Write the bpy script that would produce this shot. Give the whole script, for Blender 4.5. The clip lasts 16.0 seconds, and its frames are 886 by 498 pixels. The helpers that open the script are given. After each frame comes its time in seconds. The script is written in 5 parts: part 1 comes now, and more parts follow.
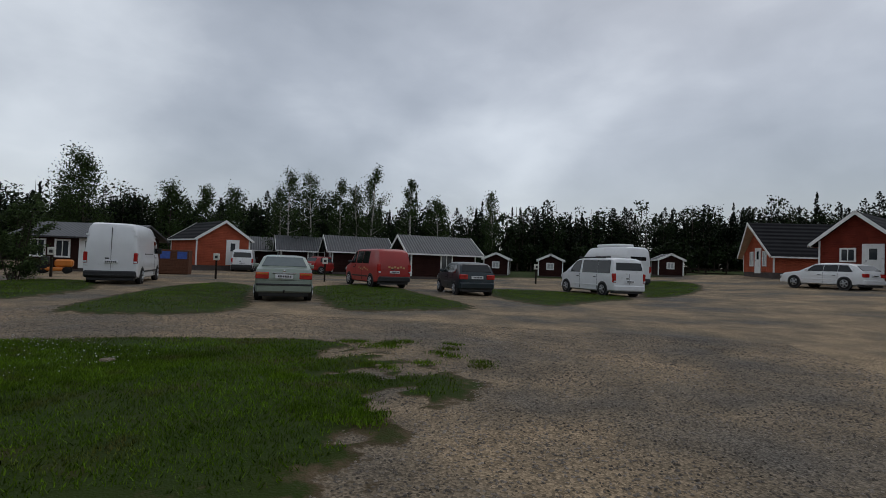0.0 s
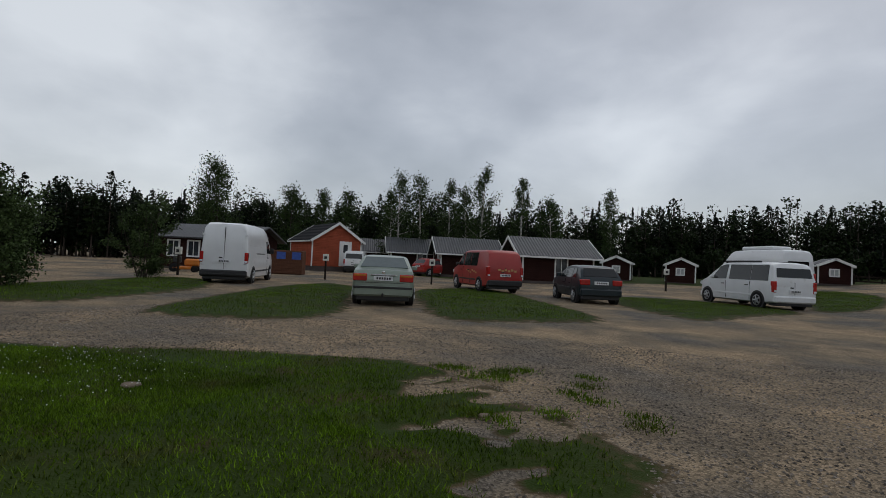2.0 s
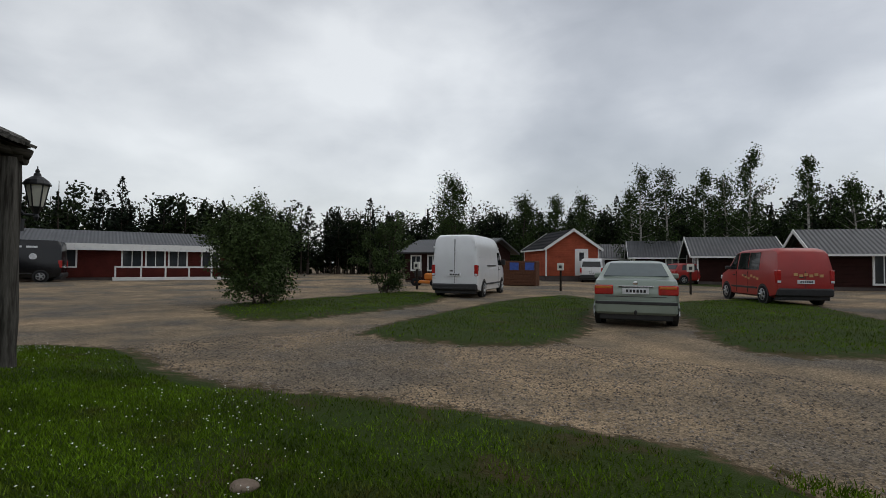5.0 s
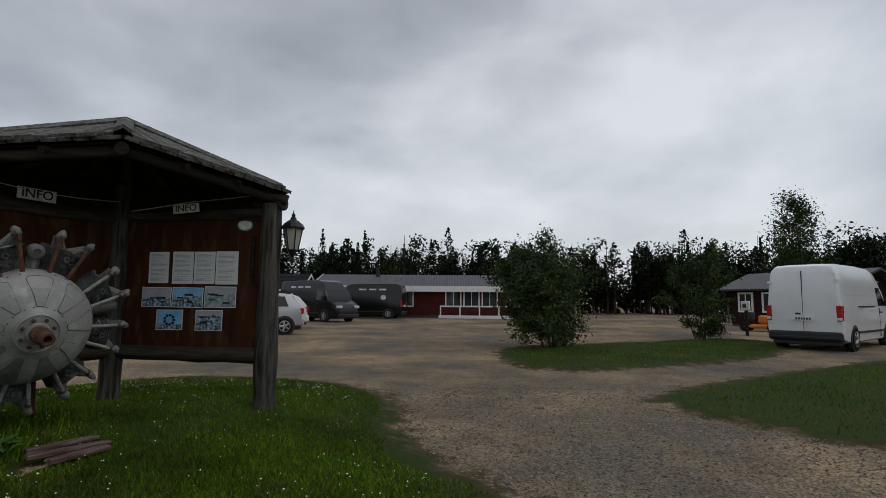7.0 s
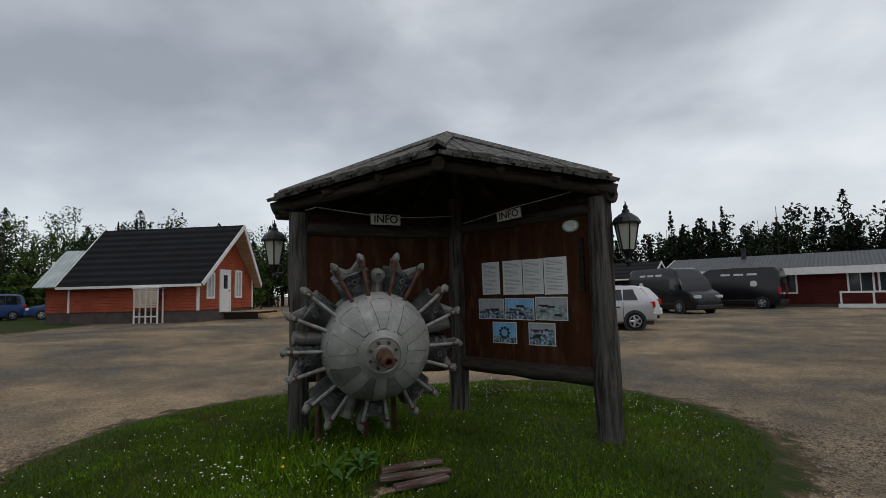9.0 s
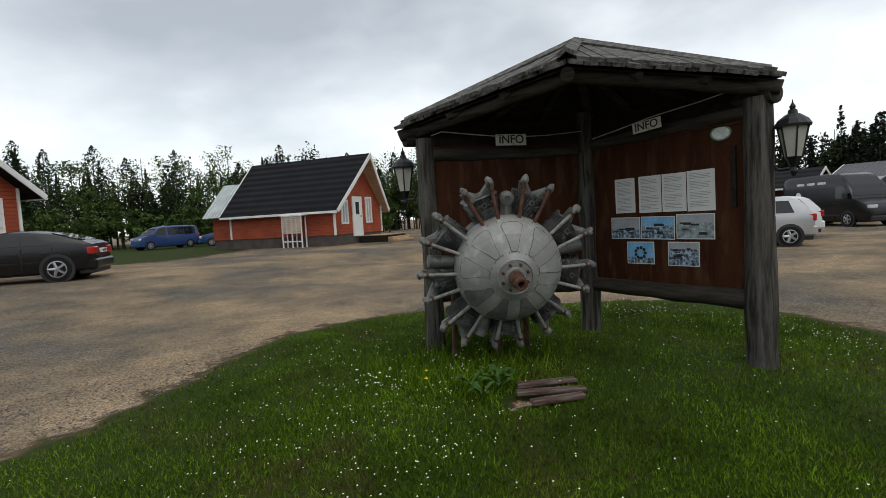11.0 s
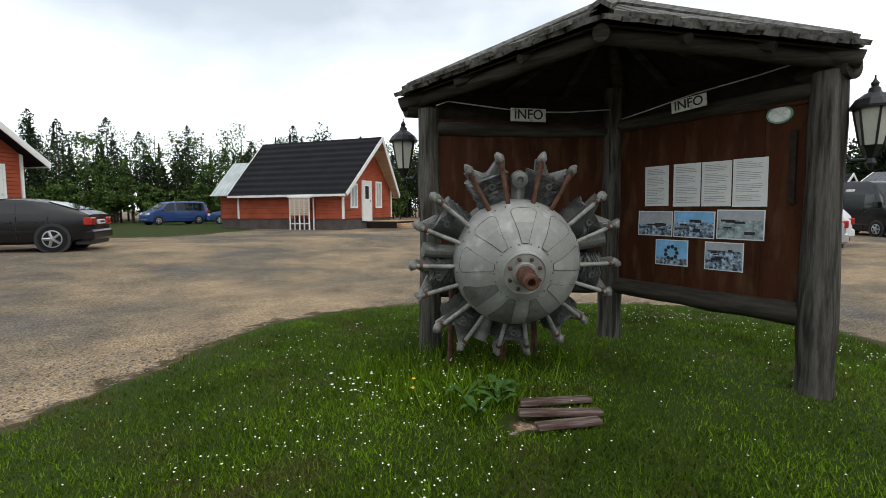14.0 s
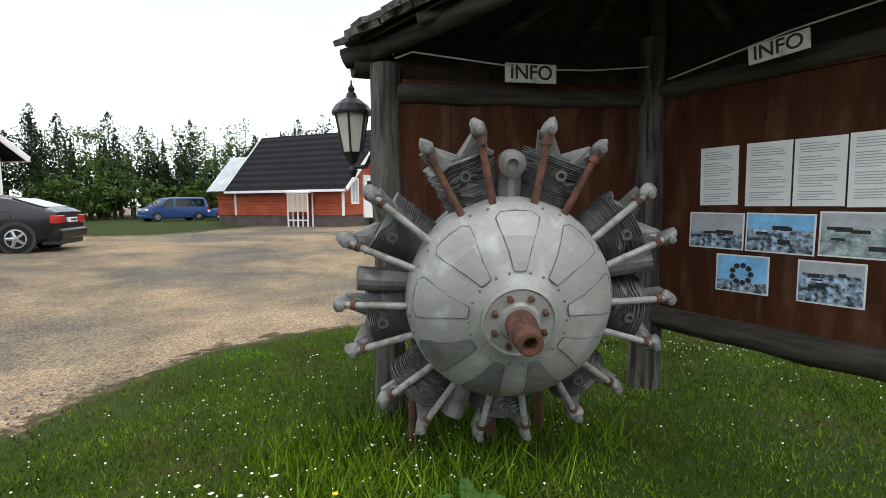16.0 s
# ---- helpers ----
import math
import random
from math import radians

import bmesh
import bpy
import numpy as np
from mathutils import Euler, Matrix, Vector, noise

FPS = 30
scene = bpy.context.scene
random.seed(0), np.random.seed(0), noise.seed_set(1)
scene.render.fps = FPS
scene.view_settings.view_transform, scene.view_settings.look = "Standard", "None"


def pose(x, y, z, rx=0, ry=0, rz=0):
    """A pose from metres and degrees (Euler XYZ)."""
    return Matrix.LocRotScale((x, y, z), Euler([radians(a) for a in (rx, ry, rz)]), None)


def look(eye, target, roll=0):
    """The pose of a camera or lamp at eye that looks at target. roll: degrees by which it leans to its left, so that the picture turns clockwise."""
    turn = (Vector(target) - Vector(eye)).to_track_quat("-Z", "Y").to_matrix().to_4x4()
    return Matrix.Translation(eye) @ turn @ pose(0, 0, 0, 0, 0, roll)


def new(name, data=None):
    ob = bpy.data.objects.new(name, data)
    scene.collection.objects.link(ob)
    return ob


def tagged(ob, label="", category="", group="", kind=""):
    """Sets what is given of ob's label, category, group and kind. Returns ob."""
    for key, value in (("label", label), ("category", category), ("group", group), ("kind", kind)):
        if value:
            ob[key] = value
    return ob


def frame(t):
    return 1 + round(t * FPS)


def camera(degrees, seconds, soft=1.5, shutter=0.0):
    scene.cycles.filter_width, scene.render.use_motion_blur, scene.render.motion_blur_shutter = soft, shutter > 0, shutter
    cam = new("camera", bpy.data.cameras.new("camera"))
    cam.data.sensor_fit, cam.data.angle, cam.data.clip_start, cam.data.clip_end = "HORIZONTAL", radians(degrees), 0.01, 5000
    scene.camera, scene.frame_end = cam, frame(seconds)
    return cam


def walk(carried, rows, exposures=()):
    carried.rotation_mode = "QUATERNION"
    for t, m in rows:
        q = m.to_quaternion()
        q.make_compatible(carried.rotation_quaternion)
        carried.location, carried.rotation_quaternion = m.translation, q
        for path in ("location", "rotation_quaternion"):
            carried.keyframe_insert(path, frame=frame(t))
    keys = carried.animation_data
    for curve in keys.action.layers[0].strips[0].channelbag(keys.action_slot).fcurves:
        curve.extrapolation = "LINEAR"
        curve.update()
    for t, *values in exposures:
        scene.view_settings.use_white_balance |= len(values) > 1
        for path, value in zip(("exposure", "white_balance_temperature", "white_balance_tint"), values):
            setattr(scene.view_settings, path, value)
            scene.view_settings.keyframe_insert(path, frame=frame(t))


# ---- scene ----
cam = camera(82.0, 16.0, soft=0.85)
# seconds, eye, target, roll
PATH = [
    (0, (-0.173, 2.688, 1.282), (-0.536, 4.654, 1.338), 2.1),
    (0.5, (-0.199, 3.173, 1.291), (-0.641, 5.122, 1.351), 2.3),
    (1, (-0.369, 3.661, 1.266), (-0.898, 5.589, 1.325), 2.6),
    (1.5, (-0.572, 4.157, 1.242), (-1.213, 6.051, 1.283), 2.9),
    (2, (-0.771, 4.66, 1.237), (-1.545, 6.504, 1.288), 2.7),
    (2.5, (-1.033, 5.095, 1.225), (-1.891, 6.9, 1.307), 3.0),
    (3, (-1.262, 5.485, 1.203), (-2.232, 7.232, 1.277), 2.5),
    (5.5, (-2.497, 7.043, 1.231), (-4.13, 8.195, 1.312), 0.8),
    (6, (-2.852, 7.357, 1.235), (-4.607, 8.31, 1.343), 1.4),
    (6.5, (-3.192, 7.581, 1.249), (-5.07, 8.253, 1.401), 1.0),
    (7, (-3.433, 7.95, 1.263), (-5.406, 8.202, 1.469), 0.4),
    (7.5, (-3.634, 8.047, 1.299), (-5.619, 7.984, 1.538), 0.8),
    (8, (-3.986, 8.094, 1.353), (-5.935, 7.711, 1.586), 1.1),
    (8.5, (-4.217, 8.036, 1.415), (-6.079, 7.329, 1.599), 0.2),
    (9, (-4.4, 7.892, 1.474), (-6.118, 6.883, 1.644), -1.4),
    (9.5, (-4.458, 7.874, 1.487), (-6.038, 6.65, 1.556), -2.6),
    (10, (-4.415, 7.85, 1.506), (-5.896, 6.506, 1.445), -3.2),
    (12.5, (-4.371, 7.741, 1.482), (-5.788, 6.338, 1.338), -3.2),
    (13, (-4.43, 7.674, 1.482), (-5.863, 6.288, 1.329), -2.5),
    (13.5, (-4.559, 7.576, 1.429), (-5.993, 6.193, 1.251), -1.7),
    (14, (-4.888, 7.447, 1.438), (-6.287, 6.026, 1.277), -0.4),
    (14.5, (-5.172, 7.259, 1.431), (-6.558, 5.827, 1.264), 0.6),
    (15, (-5.459, 7.001, 1.438), (-6.869, 5.593, 1.269), -0.5),
    (15.5, (-5.79, 6.824, 1.46), (-7.196, 5.412, 1.295), -0.6),
    (16, (-6.024, 6.687, 1.468), (-7.391, 5.238, 1.288), -0.5),
]
EXPOSURES = [(0.0, -0.58, 6450, 10), (3.0, -0.5, 6700, 10), (6.0, -0.3, 6800, 10), (7.0, -0.48, 6700, 10), (8.0, -0.5, 6650, 10), (9.0, -0.36, 6700, 10), (10.0, -0.08, 6850, 9), (12.5, 0.48, 6900, 8), (14.0, 0.68, 6850, 8), (16.0, 1.2, 6750, 9)]
walk(cam, [(t, look(eye, target, roll)) for t, eye, target, roll in PATH], EXPOSURES)

# ---- world and light: a closed overcast sky ----
world = bpy.data.worlds.new("overcast_sky")
scene.world = world
world.use_nodes = True
wn, wl = world.node_tree.nodes, world.node_tree.links
wn.clear()
w_out, w_bg = wn.new("ShaderNodeOutputWorld"), wn.new("ShaderNodeBackground")
w_co, w_map = wn.new("ShaderNodeTexCoord"), wn.new("ShaderNodeMapping")
w_map.inputs["Scale"].default_value = (1.0, 1.0, 1.9)
w_map.inputs["Rotation"].default_value = (0, 0, radians(140))
w_noise, w_fine = wn.new("ShaderNodeTexNoise"), wn.new("ShaderNodeTexNoise")
for node, size, detail, rough in ((w_noise, 1.35, 4, 0.48), (w_fine, 5.5, 6, 0.55)):
    node.inputs["Scale"].default_value, node.inputs["Detail"].default_value = size, detail
    node.inputs["Roughness"].default_value, node.inputs["Distortion"].default_value = rough, 0.25
w_mix = wn.new("ShaderNodeMath")
w_mix.operation = "MULTIPLY_ADD"
w_mix.inputs[1].default_value = 0.2
w_ramp = wn.new("ShaderNodeValToRGB")
w_ramp.color_ramp.elements[0].position, w_ramp.color_ramp.elements[0].color = 0.42, (0.32, 0.345, 0.38, 1)
w_ramp.color_ramp.elements[1].position, w_ramp.color_ramp.elements[1].color = 0.78, (0.82, 0.86, 0.90, 1)
w_mid = w_ramp.color_ramp.elements.new(0.58)
w_mid.color = (0.49, 0.52, 0.565, 1)
w_sky = wn.new("ShaderNodeTexSky")
w_sky.sky_type, w_sky.sun_disc = "NISHITA", False
w_sky.sun_elevation, w_sky.sun_rotation = radians(48), radians(20)
w_dim = wn.new("ShaderNodeMix")
w_dim.data_type = "RGBA"
w_dim.inputs[0].default_value = 0.03
wl.new(w_co.outputs["Generated"], w_map.inputs["Vector"])
wl.new(w_map.outputs["Vector"], w_noise.inputs["Vector"])
wl.new(w_map.outputs["Vector"], w_fine.inputs["Vector"])
wl.new(w_fine.outputs["Fac"], w_mix.inputs[0])
wl.new(w_noise.outputs["Fac"], w_mix.inputs[2])
wl.new(w_mix.outputs[0], w_ramp.inputs["Fac"])
wl.new(w_ramp.outputs["Color"], w_dim.inputs[6])
wl.new(w_sky.outputs["Color"], w_dim.inputs[7])
wl.new(w_dim.outputs[2], w_bg.inputs["Color"])
w_bg.inputs["Strength"].default_value = 1.12
wl.new(w_bg.outputs["Background"], w_out.inputs["Surface"])

sun_data = bpy.data.lights.new("sun", "SUN")
sun_data.energy, sun_data.angle, sun_data.color = 0.5, radians(40), (1.0, 0.97, 0.93)
sun = new("sun", sun_data)
sun.matrix_world = look((10, 40, 60), (-4, 2, 0))


# ---- materials ----
def mat(name, color, rough=0.7, metal=0.0, var=0.25, scale=6.0, bump=0.15, fine=60.0, dirt=None, dirt_at=0.62, coat=0.0, stretch=(1, 1, 1), coords="Object"):
    """A surface with variation at two scales, fine relief and, where wanted, dirt in patches."""
    m = bpy.data.materials.new(name)
    m.use_nodes = True
    n, l = m.node_tree.nodes, m.node_tree.links
    b = n["Principled BSDF"]
    b.inputs["Roughness"].default_value, b.inputs["Metallic"].default_value = rough, metal
    b.inputs["Coat Weight"].default_value = coat
    if rough >= 0.74 and metal == 0:
        b.inputs["Specular IOR Level"].default_value = 0.12
    co, mp = n.new("ShaderNodeTexCoord"), n.new("ShaderNodeMapping")
    mp.inputs["Scale"].default_value = stretch
    l.new(co.outputs[coords], mp.inputs["Vector"])
    big, small = n.new("ShaderNodeTexNoise"), n.new("ShaderNodeTexNoise")
    big.inputs["Scale"].default_value, big.inputs["Detail"].default_value = scale, 5
    small.inputs["Scale"].default_value, small.inputs["Detail"].default_value = fine, 3
    for node in (big, small):
        l.new(mp.outputs["Vector"], node.inputs["Vector"])
    add = n.new("ShaderNodeMath")
    add.operation = "MULTIPLY_ADD"
    add.inputs[1].default_value = 0.45
    l.new(small.outputs["Fac"], add.inputs[0])
    l.new(big.outputs["Fac"], add.inputs[2])
    ramp = n.new("ShaderNodeValToRGB")
    lo, hi = 1 - var, 1 + var
    ramp.color_ramp.elements[0].position, ramp.color_ramp.elements[1].position = 0.5, 0.95
    ramp.color_ramp.elements[0].color = (*[min(c * lo, 1) for c in color], 1)
    ramp.color_ramp.elements[1].color = (*[min(c * hi, 1) for c in color], 1)
    l.new(add.outputs[0], ramp.inputs["Fac"])
    last = ramp.outputs["Color"]
    if dirt:
        spot, cut, mix = n.new("ShaderNodeTexNoise"), n.new("ShaderNodeValToRGB"), n.new("ShaderNodeMix")
        spot.inputs["Scale"].default_value, spot.inputs["Detail"].default_value = scale * 1.7, 8
        l.new(mp.outputs["Vector"], spot.inputs["Vector"])
        cut.color_ramp.elements[0].position, cut.color_ramp.elements[1].position = dirt_at - 0.1, dirt_at + 0.08
        l.new(spot.outputs["Fac"], cut.inputs["Fac"])
        mix.data_type = "RGBA"
        l.new(cut.outputs["Color"], mix.inputs[0])
        l.new(last, mix.inputs[6])
        mix.inputs[7].default_value = (*dirt, 1)
        last = mix.outputs[2]
    l.new(last, b.inputs["Base Color"])
    if bump:
        bp = n.new("ShaderNodeBump")
        bp.inputs["Strength"].default_value, bp.inputs["Distance"].default_value = bump, 0.01
        l.new(add.outputs[0], bp.inputs["Height"])
        l.new(bp.outputs["Normal"], b.inputs["Normal"])
    return m


def siding(name, color, pitch=0.14):
    """Painted horizontal boards: joints as relief, faded patches."""
    m = mat(name, color, 0.78, var=0.22, scale=1.3, bump=0, fine=25, dirt=[c * 0.6 for c in color], dirt_at=0.68)
    n, l = m.node_tree.nodes, m.node_tree.links
    co, sep, mul, fr, ramp, bp = [n.new(k) for k in ("ShaderNodeTexCoord", "ShaderNodeSeparateXYZ", "ShaderNodeMath", "ShaderNodeMath", "ShaderNodeValToRGB", "ShaderNodeBump")]
    mul.operation, fr.operation = "DIVIDE", "FRACT"
    mul.inputs[1].default_value = pitch
    l.new(co.outputs["Object"], sep.inputs[0])
    l.new(sep.outputs["Z"], mul.inputs[0])
    l.new(mul.outputs[0], fr.inputs[0])
    l.new(fr.outputs[0], ramp.inputs["Fac"])
    ramp.color_ramp.elements[0].position, ramp.color_ramp.elements[1].position = 0.0, 0.12
    bp.inputs["Distance"].default_value, bp.inputs["Strength"].default_value = 0.03, 1.0
    l.new(ramp.outputs["Color"], bp.inputs["Height"])
    l.new(bp.outputs["Normal"], n["Principled BSDF"].inputs["Normal"])
    return m


def roofing(name, color, pitch, axis="X", rough=0.6, metal=0.0):
    """Ribbed sheet or courses of felt: relief along one axis."""
    m = mat(name, color, rough, metal, 0.2, 1.5, 0, 40)
    n, l = m.node_tree.nodes, m.node_tree.links
    co, sep, mul, sn, bp = [n.new(k) for k in ("ShaderNodeTexCoord", "ShaderNodeSeparateXYZ", "ShaderNodeMath", "ShaderNodeMath", "ShaderNodeBump")]
    mul.operation, sn.operation = "MULTIPLY", "SINE"
    mul.inputs[1].default_value = 2 * math.pi / pitch
    l.new(co.outputs["Object"], sep.inputs[0])
    l.new(sep.outputs[axis], mul.inputs[0])
    l.new(mul.outputs[0], sn.inputs[0])
    bp.inputs["Distance"].default_value, bp.inputs["Strength"].default_value = 0.03, 0.8
    l.new(sn.outputs[0], bp.inputs["Height"])
    l.new(bp.outputs["Normal"], n["Principled BSDF"].inputs["Normal"])
    return m


def leaf_mat(name, color, var=0.35, dry=None):
    m = mat(name, color, 0.6, var=var, scale=0.9 if dry else 0.6, bump=0, fine=3, dirt=dry, dirt_at=0.65)
    m.node_tree.nodes["Principled BSDF"].inputs["Specular IOR Level"].default_value = 0.08
    n, l = m.node_tree.nodes, m.node_tree.links
    geo, hsv = n.new("ShaderNodeNewGeometry"), n.new("ShaderNodeHueSaturation")
    rng = n.new("ShaderNodeMapRange")
    rng.inputs[3].default_value, rng.inputs[4].default_value = 0.42, 1.65
    l.new(geo.outputs["Random Per Island"], rng.inputs[0])
    b = n["Principled BSDF"]
    src = b.inputs["Base Color"].links[0].from_socket
    l.new(src, hsv.inputs["Color"])
    l.new(rng.outputs[0], hsv.inputs["Value"])
    l.new(hsv.outputs["Color"], b.inputs["Base Color"])
    return m


def glass_mat(name, color, rough=0.05):
    return mat(name, color, rough, var=0.1, bump=0, coat=0.3)


M = {
    "white_paint": mat("white_paint", (0.75, 0.75, 0.73), 0.5, var=0.06, scale=3, bump=0.05, dirt=(0.5, 0.48, 0.44), dirt_at=0.72),
    "cottage_siding": siding("barn_red_siding", (0.17, 0.03, 0.018)),
    "red_siding": siding("dark_red_siding", (0.085, 0.018, 0.014)),
    "bright_siding": siding("brick_red_siding", (0.36, 0.085, 0.045)),
    "brown_siding": siding("dark_brown_siding", (0.03, 0.011, 0.009)),
    "plinth": mat("grey_plinth", (0.09, 0.075, 0.07), 0.9, scale=2),
    "felt": roofing("black_felt_roof", (0.013, 0.013, 0.015), 0.33, "Z", 0.85),
    "sheet": roofing("grey_sheet_roof", (0.055, 0.058, 0.064), 0.22, "X", 0.55, 0.0),
    "light_sheet": roofing("pale_sheet_roof", (0.42, 0.47, 0.47), 0.22, "X", 0.4, 0.2),
    "pane": glass_mat("window_glass", (0.035, 0.04, 0.045)),
    "curtain": mat("pale_window", (0.4, 0.42, 0.42), 0.3, bump=0),
    "soffit": mat("bare_board", (0.42, 0.31, 0.2), 0.7, scale=2, stretch=(1, 8, 1)),
    "car_white": mat("white_car_paint", (0.72, 0.73, 0.74), 0.3, var=0.04, scale=2, bump=0, coat=0.6, dirt=(0.5, 0.49, 0.46), dirt_at=0.72),
    "car_red": mat("red_car_paint", (0.33, 0.02, 0.016), 0.36, var=0.08, scale=2, bump=0, coat=0.15),
    "car_green": mat("pale_green_metallic_paint", (0.24, 0.285, 0.24), 0.35, 0.3, var=0.06, scale=2, bump=0, coat=0.6),
    "car_teal": mat("dark_teal_car_paint", (0.008, 0.018, 0.024), 0.28, 0.0, var=0.1, scale=2, bump=0, coat=0.1),
    "car_black": mat("black_car_paint", (0.005, 0.005, 0.006), 0.22, var=0.1, scale=2, bump=0, coat=0.0),
    "car_silver": mat("silver_car_paint", (0.5, 0.5, 0.51), 0.32, 0.5, var=0.05, scale=2, bump=0, coat=0.5),
    "car_blue": mat("blue_car_paint", (0.014, 0.05, 0.17), 0.35, var=0.1, scale=2, bump=0, coat=0.5),
    "car_orange": mat("orange_paint", (0.55, 0.17, 0.02), 0.4, var=0.1, bump=0),
    "trim_black": mat("black_plastic", (0.018, 0.018, 0.019), 0.6, bump=0.05),
    "tyre": mat("tyre_rubber", (0.016, 0.016, 0.017), 0.85),
    "rim": mat("alloy_rim", (0.4, 0.41, 0.42), 0.35, 0.7, var=0.1, bump=0),
    "car_glass": mat("tinted_car_glass", (0.008, 0.01, 0.011), 0.05, var=0.1, bump=0),
    "pale_glass": glass_mat("pale_car_glass", (0.06, 0.085, 0.085), 0.06),
    "lamp_red": mat("red_lamp_lens", (0.4, 0.015, 0.012), 0.2, bump=0, coat=0.6),
    "lamp_amber": mat("amber_lamp_lens", (0.55, 0.16, 0.02), 0.2, bump=0, coat=0.6),
    "lamp_clear": mat("clear_lamp_lens", (0.6, 0.62, 0.64), 0.12, bump=0, coat=0.8),
    "plate": mat("white_plate", (0.7, 0.71, 0.72), 0.4, bump=0),
    "ink": mat("black_ink", (0.02, 0.02, 0.022), 0.7, bump=0),
    "decal": mat("gold_decal", (0.5, 0.3, 0.12), 0.5, bump=0),
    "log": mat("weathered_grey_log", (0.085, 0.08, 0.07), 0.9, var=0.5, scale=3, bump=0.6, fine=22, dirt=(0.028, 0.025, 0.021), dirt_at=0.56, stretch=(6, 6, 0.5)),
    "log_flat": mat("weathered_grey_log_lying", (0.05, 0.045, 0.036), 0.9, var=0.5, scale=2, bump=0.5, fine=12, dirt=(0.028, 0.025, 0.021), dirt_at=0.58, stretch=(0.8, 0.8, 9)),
    "plank": mat("weathered_roof_plank", (0.14, 0.135, 0.125), 0.92, var=0.5, scale=3, bump=0.6, fine=30, dirt=(0.06, 0.06, 0.05), dirt_at=0.6, stretch=(0.6, 7, 7)),
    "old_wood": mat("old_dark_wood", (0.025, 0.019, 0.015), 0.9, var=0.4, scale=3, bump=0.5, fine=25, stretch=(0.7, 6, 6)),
    "board": mat("brown_stained_plywood", (0.05, 0.017, 0.007), 0.75, var=0.35, scale=2.2, bump=0.15, fine=30, dirt=(0.085, 0.042, 0.021), dirt_at=0.62, stretch=(3, 3, 0.7)),
    "paper": mat("laminated_paper", (0.68, 0.69, 0.66), 0.35, var=0.04, bump=0),
    "print": mat("grey_print", (0.36, 0.36, 0.36), 0.6, bump=0),
    "photo_sky": mat("photo_sky_blue", (0.2, 0.48, 0.75), 0.35, var=0.25, scale=7, bump=0),
    "photo_land": mat("photo_snow_and_wreck", (0.3, 0.4, 0.5), 0.35, var=0.9, scale=22, bump=0, dirt=(0.02, 0.025, 0.03), dirt_at=0.54),
    "photo_grey": mat("photo_overcast", (0.4, 0.42, 0.44), 0.35, var=0.2, scale=8, bump=0),
    "photo_field": mat("photo_field", (0.28, 0.34, 0.34), 0.35, var=0.7, scale=20, bump=0),
    "badge": mat("pale_badge", (0.62, 0.64, 0.6), 0.4, var=0.2, scale=30, bump=0),
    "badge_green": mat("green_badge_ring", (0.12, 0.3, 0.2), 0.4, bump=0),
    "sign": mat("white_sign_board", (0.62, 0.62, 0.56), 0.7, var=0.12, scale=9, bump=0.1, dirt=(0.35, 0.33, 0.28), dirt_at=0.68),
    "iron": mat("black_cast_iron", (0.013, 0.014, 0.016), 0.45, 0.3, var=0.3, bump=0.2),
    "lantern_glass": glass_mat("clouded_lantern_glass", (0.42, 0.42, 0.36), 0.25),
    "wire": mat("white_cable", (0.5, 0.5, 0.48), 0.6, bump=0),
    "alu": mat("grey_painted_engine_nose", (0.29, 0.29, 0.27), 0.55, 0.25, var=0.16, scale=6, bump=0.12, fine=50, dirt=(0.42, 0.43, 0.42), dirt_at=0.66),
    # dull castings; also the shaded tone of the lower nose panels
    "alu_shade": mat("dull_cast_and_shaded_aluminium", (0.17, 0.172, 0.16), 0.6, 0.4, var=0.3, scale=9, bump=0.35, fine=60, dirt=(0.1, 0.095, 0.085), dirt_at=0.62),
    "rod_grey": mat("grey_painted_tube", (0.24, 0.24, 0.225), 0.6, 0.1, var=0.3, scale=14, bump=0.2, fine=60, dirt=(0.12, 0.1, 0.085), dirt_at=0.62),
    "fin": mat("dirty_cooling_fins", (0.11, 0.113, 0.108), 0.65, 0.4, var=0.4, scale=9, bump=0.2, fine=70, dirt=(0.3, 0.33, 0.36), dirt_at=0.68),
    "rust": mat("rusty_steel", (0.105, 0.045, 0.027), 0.85, 0.2, var=0.5, scale=14, bump=0.4, fine=80, dirt=(0.04, 0.025, 0.02), dirt_at=0.62),
    "bark_birch": mat("birch_bark", (0.42, 0.4, 0.36), 0.85, var=0.2, scale=3, dirt=(0.03, 0.028, 0.025), dirt_at=0.58, stretch=(1, 1, 3)),
    "bark": mat("dark_bark", (0.06, 0.048, 0.04), 0.95, var=0.4, bump=0.5, stretch=(4, 4, 0.7)),
    "leaf_birch": leaf_mat("birch_leaves", (0.03, 0.05, 0.014)),
    "leaf_bush": leaf_mat("willow_leaves", (0.05, 0.076, 0.026)),
    "needle_near": leaf_mat("pine_needles", (0.022, 0.036, 0.014)),
    "leaf_near": leaf_mat("young_birch_leaves", (0.055, 0.09, 0.022)),
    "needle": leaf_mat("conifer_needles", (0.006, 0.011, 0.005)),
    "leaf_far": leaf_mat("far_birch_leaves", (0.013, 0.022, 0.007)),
    "blade": leaf_mat("grass_blades", (0.074, 0.132, 0.006), 0.55, (0.085, 0.078, 0.022)),
    "dock": leaf_mat("broad_green_leaves", (0.06, 0.13, 0.03), 0.2),
    "petal": mat("white_petals", (0.8, 0.8, 0.76), 0.6, bump=0),
    "yellow": mat("yellow_petals", (0.75, 0.5, 0.02), 0.6, bump=0),
    "pebble": leaf_mat("gravel_stones", (0.17, 0.145, 0.12), 0.4),
